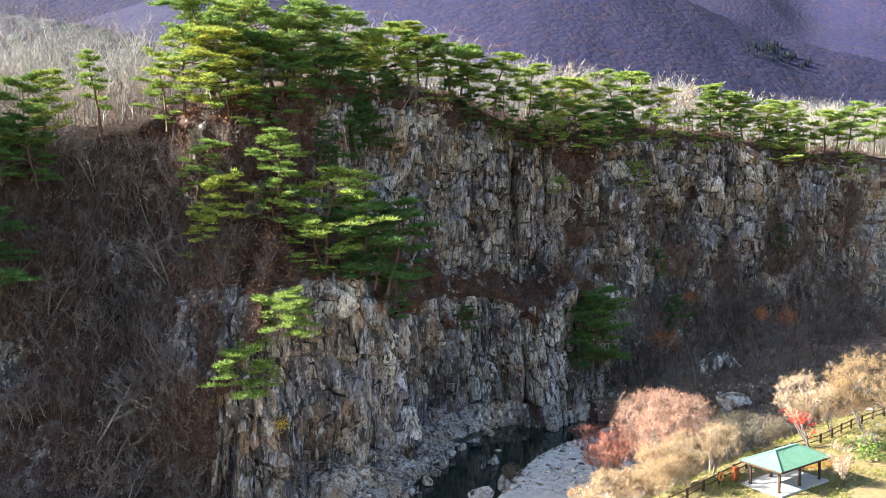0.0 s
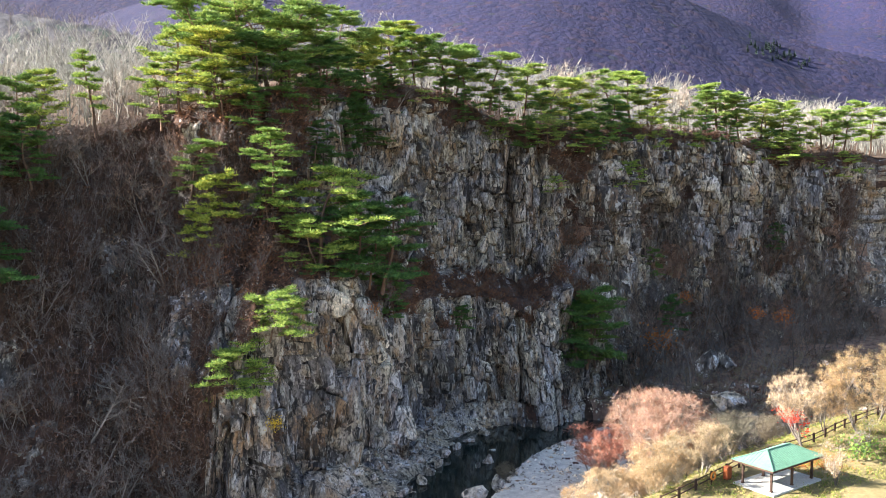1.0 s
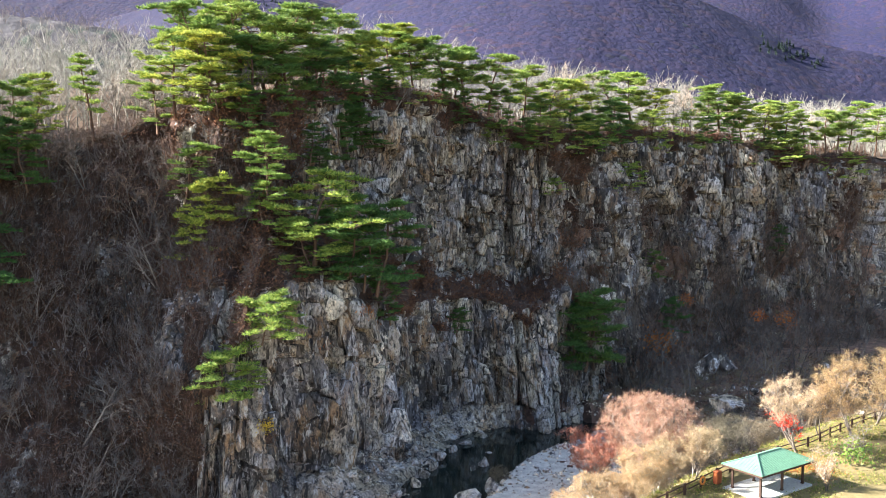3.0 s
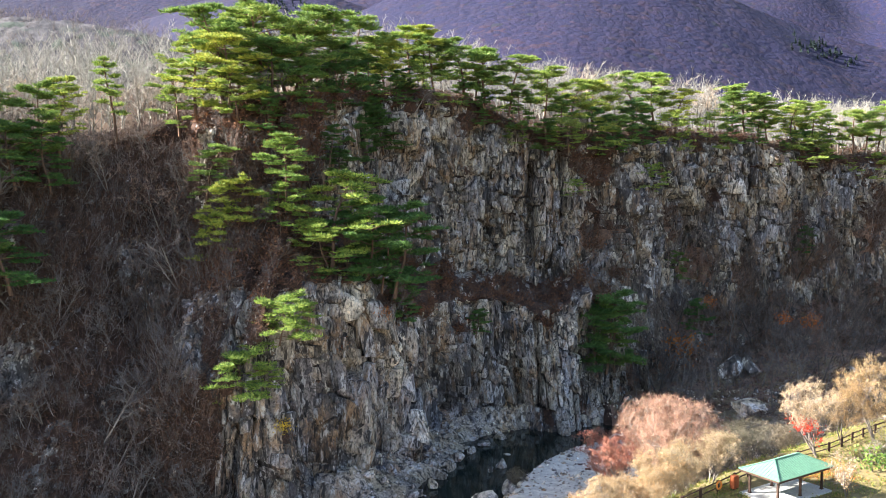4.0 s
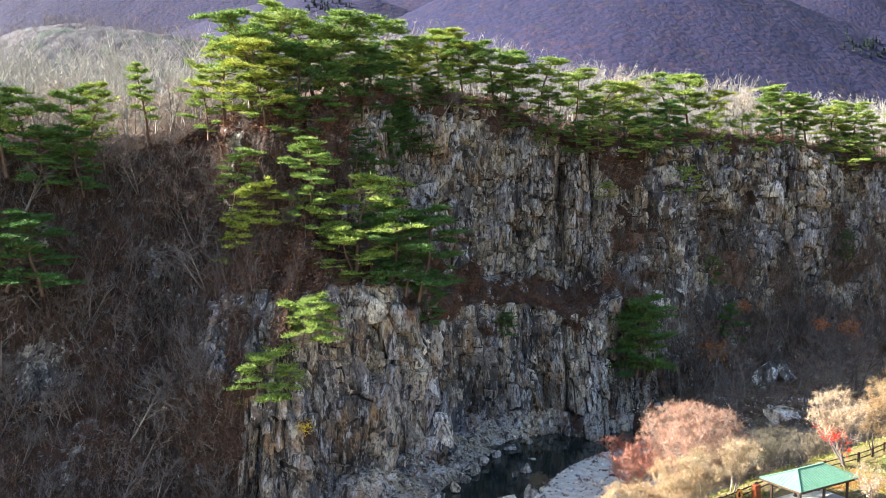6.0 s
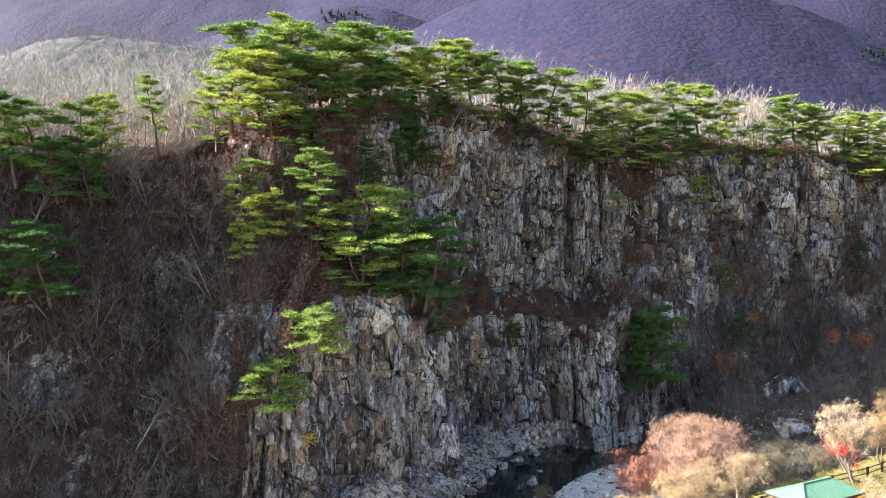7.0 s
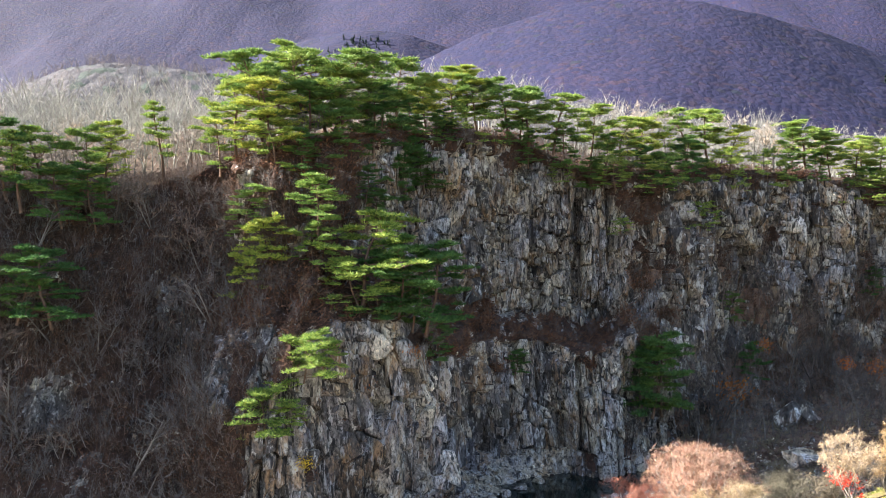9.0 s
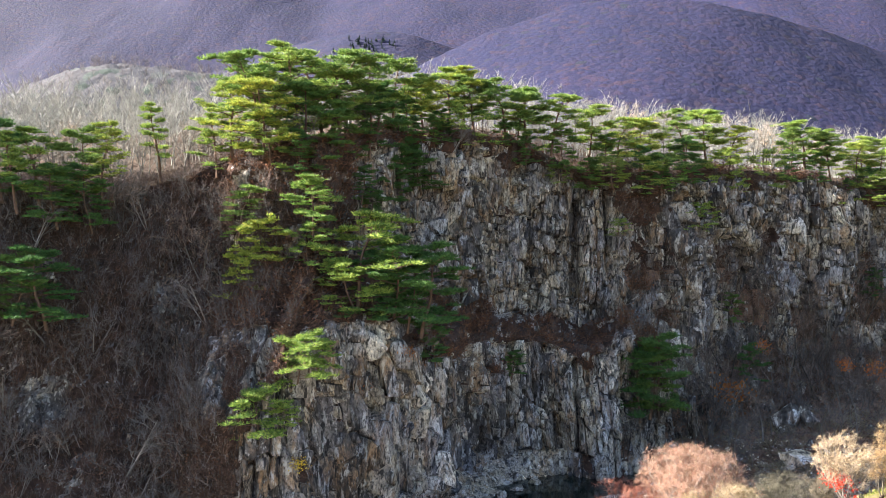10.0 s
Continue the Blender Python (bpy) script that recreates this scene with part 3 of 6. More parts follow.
def build_cliff():
    lo, mid, hi = (np.interp(x, PLAN_X, PLAN_RUN) for x in (-66, -36, 90))
    stations = np.concatenate([np.arange(0, lo, 2.5), np.arange(lo, mid, 0.3), np.arange(mid, hi, 0.18), np.arange(hi, PLAN_RUN[-1], 2.5)])
    x = np.interp(stations, PLAN_RUN, PLAN_X)
    tx, ty, nx, ny = facing(stations)
    rows = 260
    v = np.linspace(0, 1, rows)[:, None]
    z = -3 + v * (rim_height(x)[None, :] + 3)
    X, S = np.broadcast_to(x, z.shape), np.broadcast_to(stations, z.shape)
    Y = face_depth(X, z)
    rocky = rockiness(S, X, z)
    relief, tone = fractures(S, z)
    soft = 0.55 * rough_noise(S / 2.5, z / 2.5, 61)
    push = relief * (0.2 + 0.8 * rocky) - 0.5 * rocky + soft * (1 - rocky) + bulges(S, z)
    push = push * step_between(1.0, 0.96, np.broadcast_to(v, z.shape))
    verts = np.stack([X + nx * push, Y + ny * push, z + 0.25 * (tone - 0.5) * rocky * (v < 0.99)], -1).reshape(-1, 3)
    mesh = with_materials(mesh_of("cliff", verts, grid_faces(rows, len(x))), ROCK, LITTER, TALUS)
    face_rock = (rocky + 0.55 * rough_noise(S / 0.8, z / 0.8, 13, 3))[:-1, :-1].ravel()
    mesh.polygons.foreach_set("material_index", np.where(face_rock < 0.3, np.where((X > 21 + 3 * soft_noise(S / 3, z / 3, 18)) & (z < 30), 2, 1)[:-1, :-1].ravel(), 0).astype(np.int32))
    # Sheet toned darker than its slabs: the shade of the joints as colour.
    block = mesh.attributes.new("block", "FLOAT", "FACE")
    block.data.foreach_set("value", np.clip((tone - 0.5) * 1.4 + 0.26 + 0.28 * soft_noise(S / 6, z / 8, 306) + 0.3 * np.minimum(marked(S, z, PILLARS, 6), 1), 0, 1)[:-1, :-1].ravel().astype(np.float32))
    ob = tagged(new("cliff", mesh), "tall jointed grey rock cliff with leaf-covered ledges above the river", "cliff", kind="structure")
    spots = verts.reshape(rows, len(x), 3)[:-1, :-1].reshape(-1, 3)
    return ob, spots[(face_rock < 0.3) & (spots[:, 0] > -75) & (spots[:, 0] < 95)], spots[(spots[:, 0] > 24) & (spots[:, 0] < 90) & (spots[:, 2] > 5) & (spots[:, 2] < 32)]


cliff, LITTER_SPOTS, WALL_SPOTS = build_cliff()


# ---- ground, water, hill and mountains ----
def land_sheet(name, xs, ys, height, materials, pick=None):
    X, Y = np.meshgrid(xs, ys)
    Z = height(X, Y)
    mesh = with_materials(mesh_of(name, np.stack([X, Y, Z], -1).reshape(-1, 3), grid_faces(len(ys), len(xs))), *materials)
    if pick is not None:
        mesh.polygons.foreach_set("material_index", pick(X, Y, Z)[:-1, :-1].ravel().astype(np.int32))
    mesh.polygons.foreach_set("use_smooth", np.ones(len(mesh.polygons), bool))
    return new(name, mesh)


def spread(*stretches):
    return np.concatenate([np.arange(a, b, step) for a, b, step in stretches])


def valley_cover(X, Y, Z):
    lawn = Z > 7.6
    shore = along([(98, -9), (101, -5.5), (104.5, -3.2), (115.5, -1.4), (126, 2.2), (131, 9), (133, 20)])(Y)
    stony = (X >= 28) & (Z < 6.5) & (rough_noise(X / 5, Y / 5, 23) > 0.0 + np.clip((Y - 122 - 0.15 * X) / 12, -0.3, 0.6))
    return np.where(lawn, 0, np.where(stony | ((X < shore + 1.5) & (X > -30) & (Y > 96)), 3, np.where((Z < 2.6 + 0.6 * rough_noise(X / 4, Y / 4, 19)) & (X < 32) & (Y < 122), 1, np.where((X > 24) & (Y < 118 + 0.2 * X + 6 * rough_noise(X / 6, Y / 6, 24)), 4, np.where(X > 24, 5, 2)))))


ground = land_sheet("ground", spread((-2500, -200, 100), (-200, -30, 5), (-30, 75, 0.75), (75, 200, 5), (200, 2600, 100)),
                    spread((-2500, -50, 100), (-50, 70, 4), (70, 160, 0.75), (160, 176, 4)), valley_height, (GRASS_SOIL, GRAVEL, LITTER, RUBBLE, DRY_BED, TALUS), valley_cover)
tagged(ground, "dry grass terrace and grey gravel river bed on the valley floor", "ground", kind="structure")
water = land_sheet("water", spread((-60, 30.1, 3)), spread((40, 140.1, 3)), lambda X, Y: 0 * X, (WATER,))
tagged(water, "still dark green river pool", "water", kind="structure")


def hill_sheet():
    x = spread((-900, -150, 15), (-150, 130, 1.5), (130, 900, 15))
    back = spread((0, 40, 1.5), (40, 300, 6))
    X, B = np.meshgrid(x, back)
    Y = face_depth(X, rim_height(X)) + B - 0.3
    Z = np.where(B == 0, rim_height(X), hill_height(X, Y))
    mesh = with_materials(mesh_of("hillside", np.stack([X, Y, Z], -1).reshape(-1, 3), grid_faces(len(back), len(x))), FOREST_FLOOR)
    mesh.polygons.foreach_set("use_smooth", np.ones(len(mesh.polygons), bool))
    return tagged(new("hillside", mesh), "leaf-strewn hillside rising behind the cliff's rim", "hillside", kind="structure")


hillside = hill_sheet()


def wooded_sheet(name, xs, ys, height, size, rise, material, seed):
    """Distant ground under closed woods: the sheet follows the treetops."""
    X, Y = np.meshgrid(xs, ys)
    tops = treetops(X, Y, size, seed)
    Z = height(X, Y) + rise * tops
    mesh = with_materials(mesh_of(name, np.stack([X, Y, Z], -1).reshape(-1, 3), grid_faces(len(ys), len(xs))), material)
    return new(name, mesh)


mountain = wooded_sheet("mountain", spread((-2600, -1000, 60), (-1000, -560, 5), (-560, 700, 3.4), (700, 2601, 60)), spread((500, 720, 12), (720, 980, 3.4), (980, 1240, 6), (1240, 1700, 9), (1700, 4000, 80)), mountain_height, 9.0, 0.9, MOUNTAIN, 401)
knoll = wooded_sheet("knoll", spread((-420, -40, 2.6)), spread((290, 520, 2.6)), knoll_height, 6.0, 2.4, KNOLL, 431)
tagged(knoll, "sunlit knoll covered with pale leafless woods", "knoll", kind="structure")
tagged(mountain, "far purple-brown wooded mountain spurs and gullies with blue haze painted in", "mountain", kind="structure")


# ---- trees ----
class Shape:
    """Collects tubes and blades into one mesh."""

    def __init__(self):
        self.verts, self.faces = [], []

    def tube(self, points, radii, sides=5):
        base = len(self.verts)
        for k, (p, r) in enumerate(zip(points, radii)):
            way = (points[min(k + 1, len(points) - 1)] - points[max(k - 1, 0)]).normalized()
            a = way.orthogonal().normalized()
            b = way.cross(a)
            for i in range(sides):
                w = 2 * math.pi * i / sides
                self.verts.append(p + r * (math.cos(w) * a + math.sin(w) * b))
        for k in range(len(points) - 1):
            for i in range(sides):
                j = (i + 1) % sides
                q = (base + k * sides + i, base + k * sides + j, base + (k + 1) * sides + j, base + (k + 1) * sides + i)
                self.faces += [(q[0], q[1], q[2]), (q[0], q[2], q[3])]

    def blade(self, p, way, length, width):
        side = way.cross(Vector((random.gauss(0, 1), random.gauss(0, 1), random.gauss(0, 1)))).normalized() * width * 0.5
        n = len(self.verts)
        self.verts += [p - side, p + side, p + way * length]
        self.faces.append((n, n + 1, n + 2))

    def leaf(self, p, size):
        a = Vector((random.gauss(0, 1), random.gauss(0, 1), random.gauss(0, 1))).normalized()
        b = a.orthogonal().normalized()
        c = a.cross(b)
        n = len(self.verts)
        self.verts += [p - b * size * 0.5, p + c * size * 0.35, p + b * size * 0.5, p - c * size * 0.35]
        self.faces += [(n, n + 1, n + 2), (n, n + 2, n + 3)]

    def mesh(self, name, material, size=1.0):
        return with_materials(mesh_of(name, np.array([tuple(v) for v in self.verts]) * size, np.array(self.faces)), material)


def around(spread_up=0.0):
    w = random.uniform(0, 2 * math.pi)
    return Vector((math.cos(w), math.sin(w), spread_up))


def bent(start, way, length, steps, wander, lift=0.0):
    points, p, d = [start], start.copy(), way.normalized()
    for _ in range(steps):
        d = (d + wander * Vector((random.gauss(0, 1), random.gauss(0, 1), random.gauss(0, 1))) + Vector((0, 0, lift))).normalized()
        p = p + d * length / steps
        points.append(p)
    return points


def needle_pad(shape, centre, radius, flat, density):
    """A flat cloud of needle tufts, thicker in the middle, its tufts pointing up and outward."""
    for _ in range(int(density * radius * radius)):
        r, w = radius * math.sqrt(random.random()), random.uniform(0, 2 * math.pi)
        r *= 0.85 + 0.45 * math.sin(3 * w + centre.x * 7) * math.sin(2 * w + centre.z * 5)
        top = flat * radius * max(0.2, 1 - (r / radius) ** 2)
        p = centre + Vector((r * math.cos(w), r * math.sin(w), random.uniform(-0.35, 1.0) * top))
        out = Vector((0.9 * math.cos(w) * r / radius, 0.9 * math.sin(w) * r / radius, 0.45))
        for _ in range(3):
            way = (out + 0.6 * Vector((random.gauss(0, 1), random.gauss(0, 1), random.gauss(0, 0.45)))).normalized()
            shape.blade(p, way, random.uniform(0.28, 0.62), 0.11)


def pine_model(name, height, spread_of, bare, limbs, lean, needles, label, density=56, pad=1.0, cone=0.0):
    """A pine: a bent trunk, tiers of limbs and flat cloud-like pads of needles. bare: share of the trunk without limbs."""
    pad, limbs = 0.85 * pad, round(1.12 * limbs)
    wood, green = Shape(), Shape()
    trunk = bent(Vector((0, 0, -0.6)), Vector((lean, 0.1 * lean, 1)), height * 0.97 + 0.6, 9, 0.09, 0.12)
    wood.tube(trunk, [0.022 * height * (1 - 0.085 * k) for k in range(len(trunk))], 6)
    turn = random.uniform(0, 6)
    for k in range(limbs):
        share = bare + (1 - bare) * (k + 0.5) / limbs
        at = share * (len(trunk) - 1)
        i = min(int(at), len(trunk) - 2)
        start = trunk[i].lerp(trunk[i + 1], at - i)
        turn += 2.4 + random.uniform(-0.5, 0.5)
        reach = spread_of * (math.sin(math.pi * (0.25 + 0.68 * (share - bare) / (1 - bare))) ** 0.7) * random.uniform(0.65, 1.1)
        reach *= 1 - cone * (share - bare) / (1 - bare)
        way = Vector((math.cos(turn), math.sin(turn), 0.12 + 0.5 * (share - 0.5)))
        limb = bent(start, way, reach, 4, 0.13, 0.02)
        wood.tube(limb, [0.009 * height * (1 - share * 0.4) * (1 - 0.2 * j) for j in range(len(limb))], 4)
        for j in (3, 4):
            needle_pad(green, limb[j] + Vector((random.uniform(-0.3, 0.3), random.uniform(-0.3, 0.3), 0.1)), pad * random.uniform(0.6, 0.95), 0.16, density)
        for j in (2, 3, 4):
            side = bent(limb[j], (limb[j] - limb[j - 1]).normalized() * 0.7 + around(0.15) * 0.8, reach * random.uniform(0.3, 0.5), 2, 0.18)
            wood.tube(side, [0.004 * height, 0.003 * height, 0.002 * height], 3)
            needle_pad(green, side[-1], pad * random.uniform(0.5, 0.85), 0.15, density)
            if random.random() < 0.4:
                needle_pad(green, side[1] + Vector((0, 0, 0.08)), pad * random.uniform(0.4, 0.65), 0.15, density)
    needle_pad(green, trunk[-1], pad * 0.8, 0.45, density)
    needle_pad(green, trunk[-1] - Vector((0.2, 0.1, 0.7)), pad * 1.1, 0.2, density)
    root = tagged(new(name), label, "pine tree", "pines")
    part("trunk", wood.mesh("trunk", BARK), None, root)
    part("crown", green.mesh("crown", needles), None, root)
    return root


def branching(wood, twigs, start, way, length, radius, level, fork=4, wander=0.16, lift=0.06, twig=0.5, twig_width=0.05, sides=3, fine=4):
    steps = 4 if level else 1
    limb = bent(start, way, length, steps, wander, lift)
    wood.tube(limb, [radius * (1 - 0.76 * k / steps) for k in range(steps + 1)], sides)
    if level == 0:
        for _ in range(fine):
            k = 1
            d = ((limb[k] - limb[k - 1]).normalized() + 0.7 * Vector((random.gauss(0, 1), random.gauss(0, 1), random.gauss(0.3, 1)))).normalized()
            twigs.blade(limb[0].lerp(limb[1], random.uniform(0.25, 1.0)), d, twig * random.uniform(0.6, 1.4), twig_width)
        return
    for k in range(fork):
        j = random.choice((1, 2, 3, 3, 4, 4))
        d = ((limb[j] - limb[j - 1]).normalized() + 0.85 * around(random.uniform(-0.1, 0.5))).normalized()
        branching(wood, twigs, limb[j], d, length * random.uniform(0.45, 0.68), radius * 0.5, level - 1, fork, wander, lift, twig, twig_width, 3, fine)


def bare_model(name, height, label, twig_material, levels=2, fork=5, stems=1, fine=5, twig=0.9, width=0.05, bark=None, category="tree", group="bare trees", splay=0.15, low=0.3):
    """A leafless tree: trunk and limbs in one mesh, the fine twigs in another."""
    wood, twigs = Shape(), Shape()
    for _ in range(stems):
        way = (Vector((0, 0, 1)) + splay * around()).normalized()
        trunk = bent(Vector((0, 0, -0.5)), way, height * 0.85, 6, 0.07, 0.05)
        wood.tube(trunk, [height * 0.013 * (1 - 0.13 * k) for k in range(7)], 5)
        for k in range(fork + 3):
            j = low * 6 + (6 - low * 6) * (k + 0.5) / (fork + 3)
            i = min(int(j), 5)
            p = trunk[i].lerp(trunk[i + 1], j - i)
            d = (Vector((0, 0, 0.75)) + around()).normalized()
            branching(wood, twigs, p, d, height * random.uniform(0.24, 0.42) * (1.15 - j / 10), height * 0.0055, levels - 1, fork, twig=twig, twig_width=width, fine=fine)
    size = height / float(np.percentile([v.z for v in twigs.verts], 97))
    root = tagged(new(name), label, category, group)
    part("trunk", wood.mesh("trunk", bark or GREY_BARK, size), None, root)
    tagged(part("twig_mass", twigs.mesh("twig_mass", twig_material, size), None, root), kind="stuff")
    return root


def scattered(name, models, places, material, label, category):
    """Many alike plants as one object of kind stuff. places: rows of x, y, z, size, turn; models: (verts, faces) pairs taken in turn."""
    verts, faces, base = [], [], 0
    for k, (x, y, z, size, turn) in enumerate(places):
        v, f = models[k % len(models)]
        c, s = math.cos(turn) * size, math.sin(turn) * size
        verts.append(np.stack([v[:, 0] * c - v[:, 1] * s + x, v[:, 0] * s + v[:, 1] * c + y, v[:, 2] * size + z], -1))
        faces.append(f + base)
        base += len(v)
    mesh = with_materials(mesh_of(name, np.concatenate(verts), np.concatenate(faces)), material)
    return tagged(new(name, mesh), label, category, kind="stuff")


def setdown(models, rows, heights):
    """Stands copies of models at rows of (model, x, y, z, height, turn), scaled to the height."""
    used = set()
    for name, x, y, z, height, turn in rows:
        behind = y - float(face_depth(np.float64(x), rim_height(np.float64(x))))
        if behind > 0:
            z = float(hill_height(np.float64(x), np.float64(y))) - 0.1
        ob, size = models[name], height / heights[name]
        m = Matrix.Translation((x, y, z)) @ Matrix.Rotation(radians(turn), 4, "Z")
        if name not in used:
            used.add(name)
            ob.matrix_basis = m
            ob.scale = (size,) * 3
        else:
            copied = copy_thing(ob, m)
            wide = size * (0.85 + 0.4 * float(hashed(int(abs(x) * 10), int(y), 91)))
            copied.matrix_basis = m @ Matrix.Diagonal((wide, wide * 1.05, size, 1))


def at_face(x, z, out=0.0):
    """A spot on the wall or its ledges."""
    return float(face_depth(np.float64(x), np.float64(z))) - out


random.seed(11)
PINE_HEIGHTS = {"tall": 13.0, "round": 11.0, "slim": 11.0, "rim": 9.5, "leaning": 9.0, "bush": 5.5, "shelf": 5.0, "dark": 10.0}
PINES = {
    "tall": pine_model("pine", 13.0, 4.8, 0.25, 17, 0.1, NEEDLES, "tall red pine with flat green needle clouds on the cliff's brow", pad=1.35),
    "round": pine_model("pine", 11.0, 4.2, 0.22, 15, -0.15, NEEDLES, "spreading green pine with a bent trunk on the rim", pad=1.42),
    "slim": pine_model("pine", 11.0, 2.3, 0.35, 13, 0.03, NEEDLES, "slender green pine among bare trees", pad=1.0, cone=0.4),
    "rim": pine_model("pine", 9.5, 3.7, 0.35, 12, 0.25, NEEDLES, "flat-topped bright green pine on the cliff's rim", pad=1.45),
    "leaning": pine_model("pine", 9.0, 4.2, 0.15, 14, 0.45, NEEDLES, "leaning green pine rooted in a rock ledge", pad=1.2),
    "bush": pine_model("pine", 5.5, 4.7, 0.08, 13, 0.3, NEEDLES, "low spreading green pine on a rock shelf", pad=1.05),
    "shelf": pine_model("pine", 5.0, 3.2, 0.1, 15, 0.3, NEEDLES, "dense low green pine on a rock shelf", pad=1.05),
    "dark": pine_model("pine", 10.0, 3.9, 0.1, 14, 0.2, SHADED_NEEDLES, "pine with shade put into its dark green needles", pad=1.4),
}
